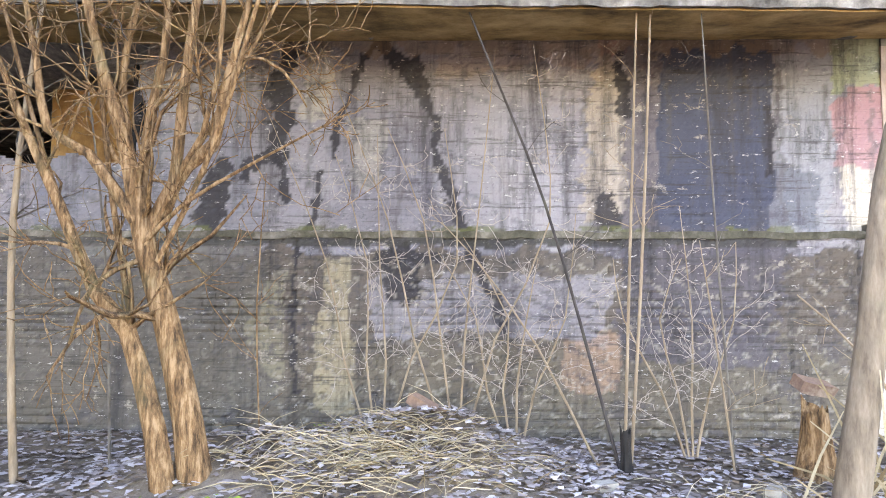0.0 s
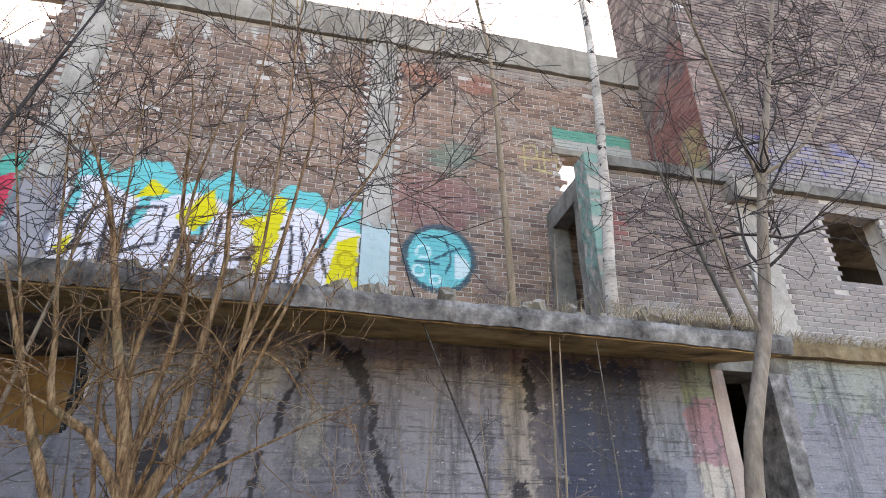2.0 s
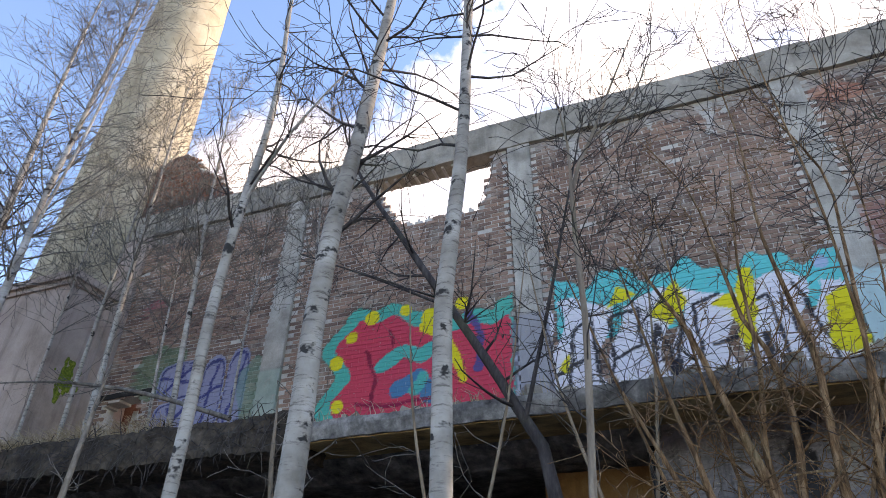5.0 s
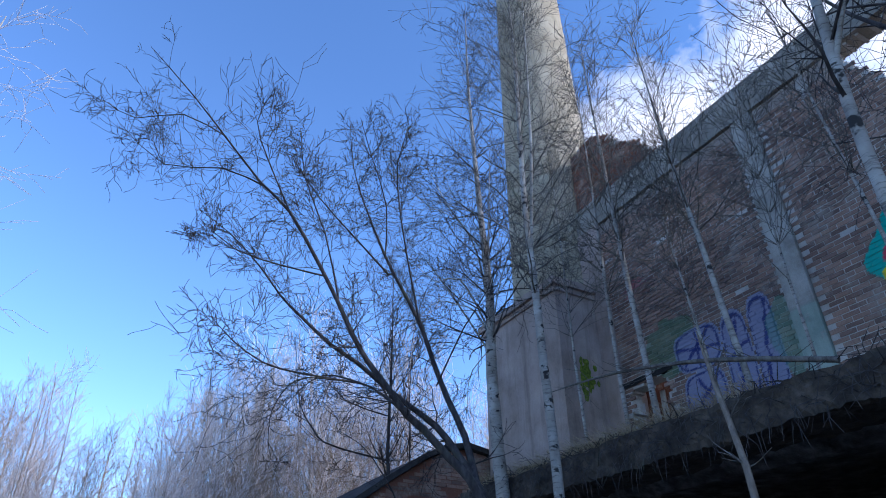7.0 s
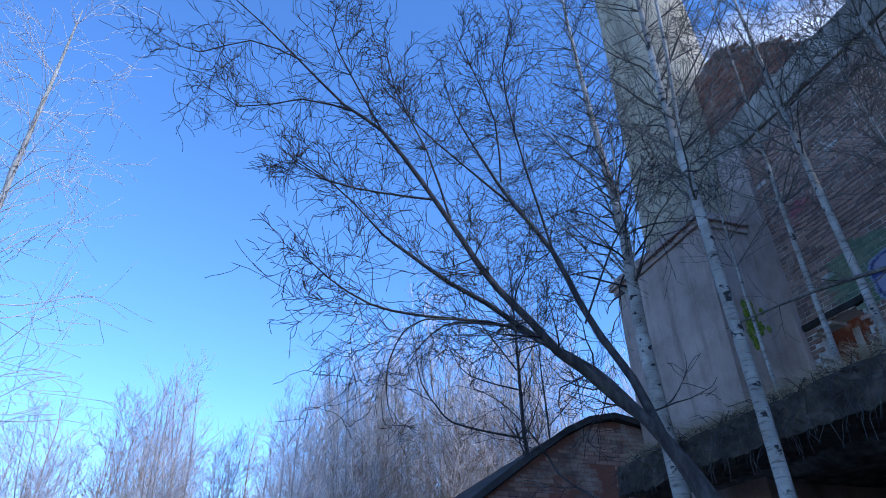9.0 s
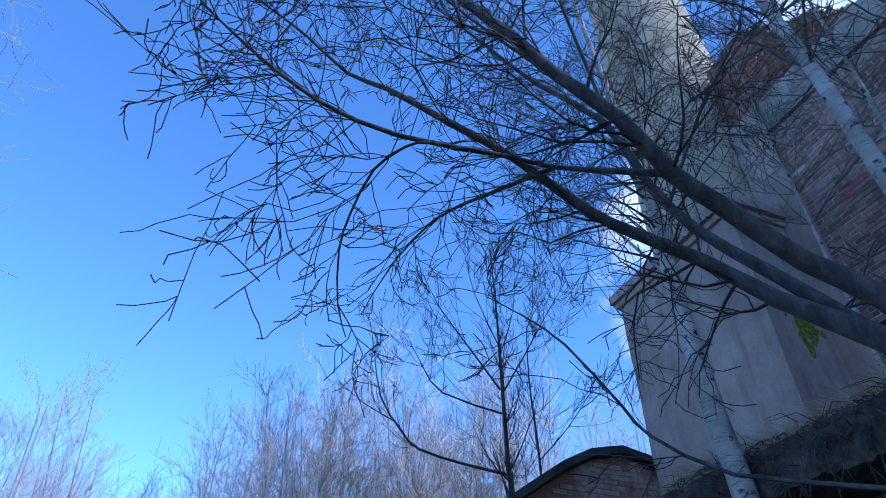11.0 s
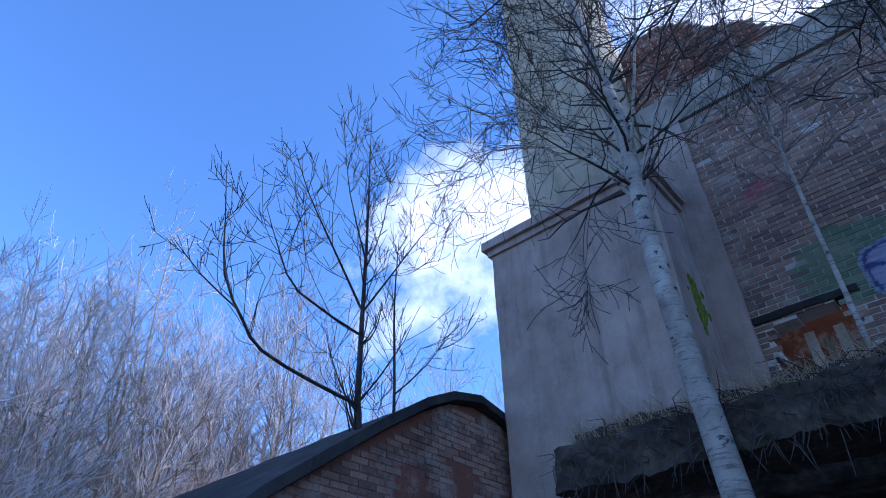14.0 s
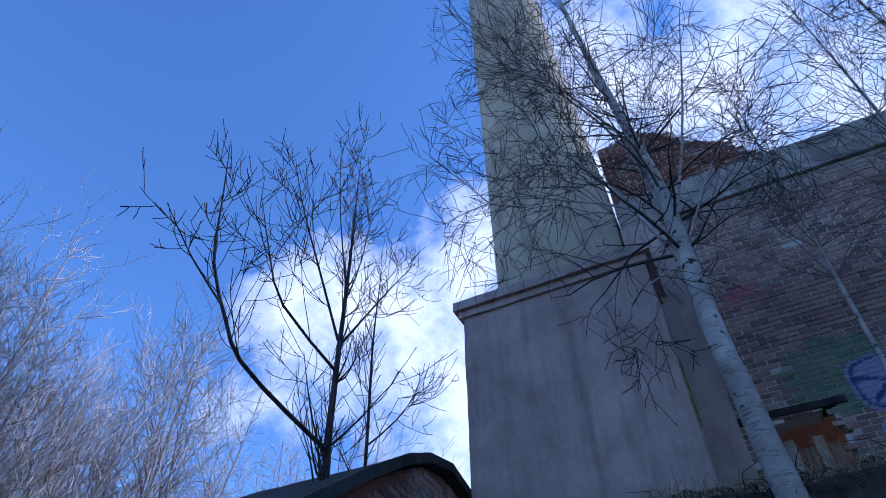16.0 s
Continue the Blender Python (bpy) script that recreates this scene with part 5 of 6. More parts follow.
# birches and saplings on the slab
tree("white birch with black marks rooted on the slab", [[(4.08, 5.78, SLAB_T, 0.125), (4.05, 5.6, 4.6, 0.1), (4.02, 5.35, 5.8, 0.085), (3.93, 5.05, 7.5, 0.07), (3.82, 4.95, 9.0, 0.05), (3.62, 4.9, 10.6, 0.03), (3.5, 4.9, 12.5, 0.008)]],
     23, "birch_white", "bark_dark", 18, 1.3, 2, start=0.55, thin=0.002, rise=-0.02, thick=0.75)
tree("slim pale sapling on the slab", [[(2.78, 5.6, SLAB_T, 0.045), (2.65, 5.35, 5.4, 0.038), (2.47, 5.06, 7.3, 0.026), (2.3, 5.0, 8.4, 0.016), (2.5, 5.0, 10.0, 0.005)], [(2.42, 5.04, 7.5, 0.018), (2.2, 5.0, 8.8, 0.01), (1.9, 5.0, 10.0, 0.004)]],
     24, "bark_tan", "bark_grey", (16, 8), 0.9, 1, start=0.55, thin=0.002, name="sapling", category="sapling")
for bx, by, lean, h, r, sd_ in ((-8.5, 4.85, -0.1, 7.2, 0.06, 31), (-7.15, 4.9, -0.35, 6.5, 0.055, 32), (-7.7, 5.1, -0.2, 4.2, 0.03, 33), (-6.6, 5.3, 0.15, 4.6, 0.025, 34), (-9.3, 5.1, 0.2, 6.6, 0.045, 35), (-5.4, 5.2, -0.2, 5.6, 0.035, 37), (-10.4, 5.3, 0.1, 5.8, 0.035, 38)):
    tree("slender white birch with fine bare twigs on the slab", [[(bx, by, SLAB_T, r), (bx + lean * 0.3, by - 0.1, SLAB_T + h * 0.3, r * 0.85), (bx + lean * 0.7, by - 0.15, SLAB_T + h * 0.6, r * 0.55), (bx + lean, by - 0.2, SLAB_T + h, 0.006)]], sd_, "birch", "bark_grey", 52, 1.6, 2, start=0.35, group="birches on the slab", spread=(25, 60), thin=0.0032, rise=0.06, thick=0.75, limb=0.35)
# birches along the way
tree("white birch trunk with dark scars", [[(-2.45, 2.24, -0.05, 0.11), (-2.47, 2.24, 1.6, 0.095), (-2.49, 2.24, 3.4, 0.085), (-2.37, 2.24, 4.4, 0.075), (-2.3, 2.24, 6.0, 0.06), (-2.2, 2.2, 9.0, 0.03), (-2.2, 2.2, 11.5, 0.008)]], 41, "birch", "bark_dark", 34, 2.0, 2, start=0.42, thin=0.0035, rise=-0.02, thick=0.72, limb=0.3)
tree("slim pale tree with forked rising limbs", [[(-1.85, 2.3, -0.05, 0.055), (-1.72, 2.32, 1.8, 0.045), (-1.62, 2.36, 3.2, 0.038), (-1.61, 2.4, 4.17, 0.03), (-1.43, 2.5, 4.73, 0.024), (-1.2, 2.6, 5.37, 0.017), (-0.91, 2.7, 6.12, 0.005)], [(-1.61, 2.4, 4.17, 0.026), (-1.6, 2.45, 4.7, 0.018), (-1.67, 2.5, 5.4, 0.006)], [(-1.43, 2.5, 4.73, 0.02), (-1.15, 2.6, 5.05, 0.014), (-0.86, 2.7, 5.7, 0.009), (-0.75, 2.8, 6.5, 0.004)]], 39, "bark_warm", "bark_dark", (12, 7, 9), 1.3, 2, start=0.45, thin=0.003, thick=0.55, limb=0.3)
tree("stout white birch with dark scars", [[(-3.45, 2.24, -0.05, 0.13), (-3.44, 2.24, 2.4, 0.105), (-3.43, 2.24, 3.8, 0.095), (-3.2, 2.24, 5.64, 0.075), (-3.0, 2.3, 8.5, 0.04), (-2.9, 2.3, 11, 0.008)]], 42, "birch", "bark_dark", 34, 2.0, 2, start=0.4, thin=0.0035, thick=0.8, limb=0.3)
tree("slim grey birch with dark bent limbs", [[(-4.0, 1.95, -0.05, 0.06), (-4.08, 1.95, 2.9, 0.05), (-4.09, 1.95, 3.8, 0.046), (-3.97, 1.95, 5.4, 0.036), (-4.1, 2.0, 7.0, 0.022), (-4.2, 2.0, 9.0, 0.006)], [(-4.05, 1.95, 4.4, 0.022), (-3.7, 1.9, 5.0, 0.016), (-3.2, 1.9, 5.6, 0.006)]], 43, "birch", "bark_dark", (22, 8), 1.2, 2, start=0.5, thin=0.0025, thick=0.8)
tree("dark leaning tree at the slab's edge", [[(-2.2, 4.2, -0.05, 0.075), (-2.28, 4.3, 2.6, 0.06), (-2.58, 4.35, 3.45, 0.05), (-3.7, 4.4, 5.4, 0.038), (-4.6, 4.4, 7.0, 0.02), (-5.1, 4.4, 8.6, 0.006)], [(-3.2, 4.4, 4.6, 0.02), (-4.2, 4.4, 5.2, 0.012), (-5.2, 4.3, 5.7, 0.005)], [(-2.5, 4.3, 3.3, 0.025), (-2.1, 4.3, 4.8, 0.018), (-1.6, 4.3, 6.8, 0.006)]], 44, "bark_dark", "bark_dark", (22, 10, 12), 1.4, 2, start=0.4, thin=0.003)
for x, y, dx, sd_ in ((-1.9, 4.3, -0.5, 51), (-1.5, 4.4, 0.3, 52), (-2.9, 4.4, 0.5, 55), (-3.4, 4.3, -0.3, 56)):
    tree("pale thin shoot in front of the dark opening", [[(x, y, 0, 0.028), (x - dx * 0.3, y, 1.8, 0.022), (x + dx * 0.5, y - 0.1, 3.5, 0.013), (x + dx, y, 5.2, 0.004)]], sd_, "bark_tan", "bark_grey", 14, 0.9, 1, start=0.35, category="sapling", group="shoots by the slab", name="sapling", thin=0.0025)
for k, ctrl in enumerate((
        [(-5.75, 2.60, -0.05, 0.034), (-5.75, 2.60, 1.80, 0.028), (-5.80, 2.65, 2.60, 0.025), (-6.10, 2.92, 3.32, 0.021), (-6.30, 3.10, 3.90, 0.006)],
        [(-4.09, 3.32, -0.05, 0.030), (-4.09, 3.32, 1.55, 0.027), (-4.09, 3.32, 2.59, 0.024), (-4.08, 3.24, 2.90, 0.022), (-4.08, 3.15, 3.19, 0.020), (-4.08, 3.07, 3.74, 0.006)],
        [(-4.48, 3.55, -0.05, 0.030), (-4.48, 3.55, 1.42, 0.027), (-4.48, 3.55, 2.37, 0.024), (-4.48, 3.49, 2.62, 0.022), (-4.48, 3.43, 2.89, 0.020), (-4.48, 3.38, 3.44, 0.006)])):
    tree("pale thin bent stem in front of the dark opening", [ctrl], 90 + k, "bark_warm", "bark_grey", 6, 0.6, 1, start=0.5, category="sapling", group="stems by the bank", name="sapling", thin=0.003)
tree("tall white birch, its trunk sunlit above", [[(-8.6, 3.3, -0.05, 0.11), (-8.66, 3.28, 3.2, 0.095), (-8.72, 3.25, 5.4, 0.08), (-8.8, 3.25, 7.2, 0.065), (-8.75, 3.25, 10.0, 0.045), (-8.85, 3.25, 13.5, 0.01)], [(-8.74, 3.25, 6.0, 0.035), (-8.45, 3.2, 8.0, 0.03), (-8.3, 3.2, 11.5, 0.008)]], 45, "birch", "bark_grey", (84, 46), 2.2, 2, start=0.4, spread=(25, 65), thin=0.003, thick=0.62, limb=0.3)
tree("large white birch beside the plinth", [[(-11.35, 4.48, -0.05, 0.19), (-11.45, 4.46, 2.0, 0.165), (-11.56, 4.45, 3.7, 0.15), (-11.63, 4.4, 5.3, 0.13), (-11.6, 4.4, 7.0, 0.11), (-11.78, 4.35, 9.4, 0.075), (-11.98, 4.3, 12.7, 0.04), (-12.05, 4.3, 15.5, 0.008)],
                                           [(-11.6, 4.42, 5.8, 0.03), (-12.1, 4.0, 7.0, 0.022), (-12.8, 3.7, 8.2, 0.008)], [(-11.62, 4.4, 6.4, 0.028), (-11.1, 4.1, 7.8, 0.02), (-10.6, 3.9, 9.6, 0.007)], [(-11.7, 4.4, 8.0, 0.026), (-12.4, 4.0, 9.4, 0.018), (-13.1, 3.9, 10.8, 0.006)],
                                           [(-11.62, 4.4, 6.2, 0.028), (-11.97, 4.3, 6.85, 0.022), (-12.49, 4.25, 7.2, 0.017), (-13.2, 4.2, 7.6, 0.012), (-13.8, 4.15, 7.6, 0.008), (-14.3, 4.1, 7.4, 0.003)], [(-11.62, 4.4, 6.3, 0.026), (-12.35, 4.2, 7.7, 0.02), (-13.0, 4.0, 7.9, 0.014), (-13.5, 3.8, 8.5, 0.009), (-14.1, 3.6, 9.3, 0.004)],
                                           [(-11.65, 4.4, 6.8, 0.026), (-11.85, 4.3, 8.1, 0.021), (-12.3, 4.1, 9.1, 0.016), (-12.7, 3.7, 9.5, 0.012), (-13.1, 3.3, 10.2, 0.008), (-13.6, 3.0, 11.2, 0.004)], [(-11.6, 4.4, 6.0, 0.016), (-12.1, 4.3, 5.74, 0.012), (-12.3, 4.3, 5.4, 0.008), (-12.3, 4.3, 4.9, 0.004)], [(-11.6, 4.4, 6.1, 0.02), (-11.2, 4.3, 6.8, 0.015), (-10.8, 4.3, 7.4, 0.01), (-10.2, 4.3, 7.8, 0.004)]],
     46, "birch", "bark_dark", (96, 20, 22, 22, 20, 20, 24, 5, 12), 1.8, 2, start=0.38, spread=(35, 80), thin=0.0036, rise=-0.01, thick=0.74, limb=0.24)
# spreading willow over the path
tree("spreading dark willow with long leaning limbs",
     [[(-7.9, 2.5, -0.05, 0.14), (-7.95, 2.42, 1.2, 0.12), (-8.1, 2.25, 2.1, 0.095), (-8.2, 2.15, 2.5, 0.08), (-8.5, 2.15, 2.9, 0.06), (-8.83, 2.12, 3.27, 0.048), (-9.04, 1.97, 3.61, 0.043), (-9.24, 1.64, 3.91, 0.037), (-9.28, 1.4, 4.07, 0.033), (-9.29, 1.1, 4.26, 0.029), (-9.34, 0.77, 4.45, 0.025), (-9.5, 0.42, 4.8, 0.02), (-9.7, 0.2, 5.1, 0.014), (-9.8, -0.1, 5.5, 0.011), (-9.9, -0.5, 5.9, 0.008), (-9.95, -0.9, 6.15, 0.004)],
      [(-8.2, 2.15, 2.5, 0.062), (-8.32, 1.96, 2.92, 0.052), (-8.43, 1.8, 3.12, 0.048), (-8.5, 1.55, 3.38, 0.046), (-8.52, 1.37, 3.5, 0.044), (-8.5, 1.15, 3.72, 0.037), (-8.57, 0.93, 4.01, 0.033), (-8.62, 0.76, 4.3, 0.03), (-8.78, 0.6, 4.75, 0.027), (-8.98, 0.01, 5.81, 0.022), (-9.27, -0.34, 6.32, 0.017), (-9.34, -1.28, 7.33, 0.010), (-9.43, -1.96, 8.01, 0.004)],
      [(-8.5, 2.15, 2.9, 0.05), (-8.9, 2.25, 3.5, 0.045), (-9.2, 2.2, 4.0, 0.041), (-9.35, 2.1, 4.46, 0.037), (-9.39, 1.9, 5.02, 0.032), (-9.8, 1.7, 5.85, 0.026), (-10.19, 1.5, 6.78, 0.019), (-10.77, 1.3, 8.24, 0.01), (-11.0, 1.2, 9.6, 0.004)],
      [(-8.52, 1.37, 3.5, 0.022), (-8.7, 1.3, 3.66, 0.018), (-8.98, 1.15, 3.9, 0.014), (-9.03, 0.93, 3.94, 0.012), (-9.07, 0.56, 3.93, 0.009), (-9.13, 0.44, 3.92, 0.0085), (-9.28, 0.33, 3.87, 0.008), (-9.49, 0.28, 3.74, 0.007), (-9.61, 0.27, 3.6, 0.006), (-9.75, 0.32, 3.39, 0.005), (-9.82, 0.39, 3.26, 0.003)],
      [(-8.98, 1.15, 3.9, 0.016), (-9.5, 1.05, 4.15, 0.014), (-10.0, 0.92, 4.33, 0.011), (-10.5, 0.8, 4.3, 0.007), (-10.9, 0.7, 4.1, 0.003)],
      [(-9.03, 0.93, 3.94, 0.015), (-9.12, 0.4, 3.97, 0.014), (-9.08, 0.0, 4.0, 0.012), (-9.02, -0.35, 4.15, 0.008), (-9.0, -0.6, 4.35, 0.004)],
      [(-9.29, -0.27, 6.29, 0.014), (-9.59, -0.78, 6.60, 0.010), (-10.01, -1.44, 6.71, 0.007), (-10.08, -2.05, 7.18, 0.004)], [(-9.52, 1.51, 5.65, 0.018), (-9.62, 1.05, 6.13, 0.013), (-9.64, 0.48, 6.64, 0.009), (-9.58, 0.02, 7.14, 0.004)], [(-8.99, 0.51, 5.10, 0.014), (-9.11, 0.05, 5.17, 0.011), (-9.18, -0.48, 5.27, 0.008), (-9.11, -0.92, 5.50, 0.004)], [(-9.22, 2.06, 4.14, 0.014), (-8.89, 2.26, 4.81, 0.011), (-8.62, 2.45, 5.25, 0.008), (-8.43, 2.48, 5.66, 0.004)], [(-9.29, 1.85, 4.96, 0.016), (-9.09, 1.46, 6.25, 0.012), (-8.83, 1.26, 6.95, 0.008), (-8.56, 1.33, 7.46, 0.004)],
      [(-8.98, 0.01, 5.81, 0.012), (-8.86, -0.35, 6.34, 0.010), (-8.75, -0.58, 6.77, 0.007), (-8.55, -0.50, 7.11, 0.004)], [(-8.97, 0.69, 4.84, 0.014), (-8.91, 0.43, 5.61, 0.011), (-8.85, 0.09, 6.27, 0.008), (-8.66, -0.09, 6.81, 0.004)], [(-9.44, 1.41, 5.83, 0.014), (-9.23, 1.30, 6.50, 0.011), (-9.07, 0.98, 7.11, 0.008), (-8.95, 0.74, 7.59, 0.004)], [(-9.26, -0.84, 6.83, 0.010), (-9.27, -1.37, 6.97, 0.008), (-9.46, -1.85, 6.85, 0.006), (-9.46, -2.18, 6.94, 0.004)],
      [(-8.1, 2.25, 2.1, 0.014), (-8.7, 2.1, 2.4, 0.012), (-9.18, 1.93, 2.58, 0.011), (-9.4, 1.73, 2.8, 0.01), (-9.49, 1.68, 2.97, 0.01), (-9.58, 1.47, 3.31, 0.008), (-9.68, 1.31, 3.5, 0.006), (-9.71, 1.1, 3.6, 0.003)]],
     48, "bark_dark", "bark_dark", (30, 34, 44, 6, 8, 20, 20, 22, 18, 13, 20, 18, 18, 18, 14, 4), 0.98, 2, start=0.34, spread=(25, 72), bend=0.24, rise=0.02, thin=0.0028, kids={1: (2, 4), 2: (3, 5), 3: (3, 5)}, thick=0.84, limb=0.27)
# small tree with rising branches beyond the plinth
tree("slim young tree with rising bare branches",
     [[(-15.5, 4.22, 2.0, 0.085), (-15.5, 4.22, 4.46, 0.07), (-15.5, 4.18, 4.87, 0.066), (-15.5, 4.17, 6.09, 0.05), (-15.5, 4.16, 7.48, 0.032), (-15.5, 4.13, 8.6, 0.017), (-15.5, 4.1, 9.9, 0.005)],
      [(-15.5, 4.18, 4.85, 0.042), (-15.5, 3.48, 4.92, 0.036), (-15.5, 2.76, 5.05, 0.031), (-15.5, 2.49, 5.29, 0.028), (-15.5, 2.16, 5.75, 0.022), (-15.5, 2.02, 6.45, 0.014), (-15.5, 1.87, 7.23, 0.005)],
      [(-15.5, 2.39, 5.41, 0.018), (-15.5, 1.92, 5.61, 0.012), (-15.5, 1.5, 5.9, 0.005)],
      [(-15.5, 4.13, 5.8, 0.03), (-15.5, 3.14, 5.98, 0.022), (-15.5, 2.81, 6.36, 0.015), (-15.5, 2.5, 6.95, 0.005)],
      [(-15.5, 4.13, 6.2, 0.03), (-15.5, 3.57, 6.91, 0.022), (-15.5, 3.07, 7.56, 0.014), (-15.5, 2.8, 8.1, 0.005)],
      [(-15.5, 4.2, 6.2, 0.03), (-15.5, 4.66, 6.97, 0.022), (-15.4, 5.2, 7.95, 0.014), (-15.3, 5.7, 8.8, 0.005)],
      [(-15.3, 4.6, 3.0, 0.04), (-15.3, 4.6, 5.2, 0.03), (-15.3, 4.56, 6.4, 0.02), (-15.3, 4.62, 7.6, 0.006)],
      [(-15.3, 4.6, 5.05, 0.02), (-15.3, 5.2, 5.67, 0.014), (-15.3, 5.9, 6.6, 0.005)],
      [(-15.5, 4.16, 7.0, 0.02), (-15.4, 3.7, 7.9, 0.013), (-15.4, 3.5, 9.0, 0.004)], [(-15.5, 4.16, 6.8, 0.02), (-15.6, 4.55, 7.9, 0.013), (-15.6, 4.7, 9.2, 0.004)]],
     49, "bark_dark", "bark_dark", (30, 8, 3, 9, 11, 11, 13, 8, 10, 10), 1.3, 2, start=0.3, spread=(25, 55), rise=0.14, bend=0.1, thin=0.0042, kids={1: (1, 3), 2: (2, 4)}, thick=0.62, limb=0.4)


# ---- woods ----
def template(seed, h, bushy):
    """Vertices and faces of one far tree of height h."""
    rnd = random.Random(seed)
    V, F = [], []
    cfg = dict(DEFAULT, bend=0.12, rise=0.1, thin=0.0036, kids={1: (2, 4), 2: (2, 4), 3: (2, 4)}, angle=(18, 48))
    lean = rnd.uniform(-0.06, 0.06)
    pts = [Vector((lean * h * t * t, rnd.uniform(-0.1, 0.1), h * t)) for t in np.linspace(0, 1, 9)]
    rad = [h * 0.008 * (1 - 0.93 * t) + 0.004 for t in np.linspace(0, 1, 9)]
    tube(V, F, pts, rad, 5)
    for k in range(bushy):
        t = 0.18 + 0.8 * (k + rnd.random()) / bushy
        i = min(7, int(t * 8))
        az, a = rnd.uniform(0, 6.283), radians(rnd.uniform(20, 50))
        d = Vector((math.cos(az) * math.sin(a), math.sin(az) * math.sin(a), math.cos(a)))
        twig(V, F, rnd, pts[i].lerp(pts[i + 1], t * 8 - i if t * 8 - i < 1 else 0.9), d, h * 0.24 * (1.2 - 0.8 * t), rad[i] * 0.45, 2, cfg)
    return np.array([tuple(q) for q in V]), F


TEMPLATES = [template(60 + i, 10.0, 34) for i in range(6)]
rnd = random.Random(9)
near_spots = [(-22.5, 8.6, 11.2), (-21.1, 10.4, 9.6), (-20.1, 11.4, 9.4), (-23.1, 7.6, 12.2), (-23.7, 6.5, 12.0), (-24.1, 5.4, 12.2), (-22.4, 4.6, 10.6), (-21.8, 7.6, 9.8), (-17.3, 1.3, 8.2), (-18.2, 2.6, 7.8), (-18.6, 0.2, 8.8), (-19.5, -1.6, 9.5), (-20.2, 1.0, 9.0), (-17.6, -2.2, 8.0), (-21, 3.0, 8.6), (-22, -4, 9.6), (-19.8, -4.6, 8.6), (-23, 0.5, 9.2), (-22.4, 5.6, 8.4), (-20.6, 6.8, 7.8), (-24, 3.6, 9.4), (-25, -2, 9.8), (-16.8, 0.0, 6.8), (-18.0, 8.5, 8.0), (-21.5, 9.5, 9.0), (-24.5, 8, 9.6), (-17.8, 3.4, 7.6), (-18.9, 3.9, 8.4), (-19.4, 2.4, 8.8), (-20.4, 4.6, 8.8), (-21.6, 2.0, 9.4), (-22.6, 3.0, 9.8), (-23.6, 6.4, 9.4), (-19.2, 5.6, 7.6), (-25.5, 5.0, 10.4), (-26.5, 2.5, 10.6), (-18.4, 1.7, 7.6), (-23.0, 8.6, 9.2),
              (-24, -3.4, 8.8), (-26, -5.2, 9.6), (-23.4, -6.2, 8.6), (-27.5, -1.0, 9.8), (-28, -3.6, 10.2), (-21.2, -2.6, 8.2), (-25.6, -7.6, 9.4), (-22.2, -7.4, 8.4), (-29, -6.4, 10.4), (-26.8, 0.8, 9.6), (-30, -1.8, 10.8), (-20.4, -0.4, 7.8), (-24.6, 1.6, 9.2), (-28.6, 1.9, 10.2)]
near_spots = [(x - 5.2, y + 1.2, h * 1.3) if -21.4 < x < -14.6 and 1.9 < y < 7.2 else (x, y, h) for x, y, h in near_spots]   # none inside the shed


def clump(seed, h):
    """One young tree of several thin stems with a soft crown of rising twigs."""
    rnd = random.Random(seed)
    cfg = dict(DEFAULT, bend=0.15, rise=0.09, thin=0.0038, kids={1: (2, 4), 2: (3, 5)}, angle=(18, 55))
    V, F, ends = [], [], []
    for s in range(3):
        az, a, top = rnd.uniform(0, 6.283), rnd.uniform(0.03, 0.2), h * rnd.uniform(0.7, 1.0)
        pts = [Vector((math.cos(az) * a * top * t + 0.12 * noise.noise(Vector((t * 3, s, seed))), math.sin(az) * a * top * t + 0.12 * noise.noise(Vector((t * 3, s, seed + 9))), top * t)) for t in np.linspace(0, 1, 9)]
        rad = [h * 0.0045 * (1 - 0.9 * t) + 0.003 for t in np.linspace(0, 1, 9)]
        tube(V, F, pts, rad, 5)
        ends.append((pts, rad))
    stems = len(V)
    for pts, rad in ends:
        for k in range(24):
            t = 0.25 + 0.72 * (k + rnd.random()) / 24
            i = min(7, int(t * 8))
            az, a = rnd.uniform(0, 6.283), radians(rnd.uniform(30, 75))
            d = Vector((math.cos(az) * math.sin(a), math.sin(az) * math.sin(a), math.cos(a)))
            twig(V, F, rnd, pts[i].lerp(pts[i + 1], min(0.99, t * 8 - i)), d, h * 0.2 * (1.25 - 0.8 * t), rad[i] * 0.5, 2, cfg)
    return np.array([tuple(q) for q in V]), F, stems


CLUMPS = [clump(80 + i, 10.0) for i in range(5)]
for i, (x, y, h) in enumerate(near_spots):
    Vt, Ft, nt = CLUMPS[i % 5]
    s, a = (1.02 if y > 1.4 else 0.8) * h / 10.0, rnd.uniform(0, 6.28)
    W = Vt * s
    W = np.stack([W[:, 0] * math.cos(a) - W[:, 1] * math.sin(a), W[:, 0] * math.sin(a) + W[:, 1] * math.cos(a), W[:, 2]], 1)
    root = thing("tree", "young bare tree of thin stems with fine twigs", "tree", (x, y, 0), "young trees beyond the shed")
    mesh_part("trunk", W[:nt], [q for q in Ft if max(q) < nt], M["bark_pale"], root)
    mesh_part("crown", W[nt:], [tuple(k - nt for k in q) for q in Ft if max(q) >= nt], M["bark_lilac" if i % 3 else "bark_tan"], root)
V, F, base = [], [], 0
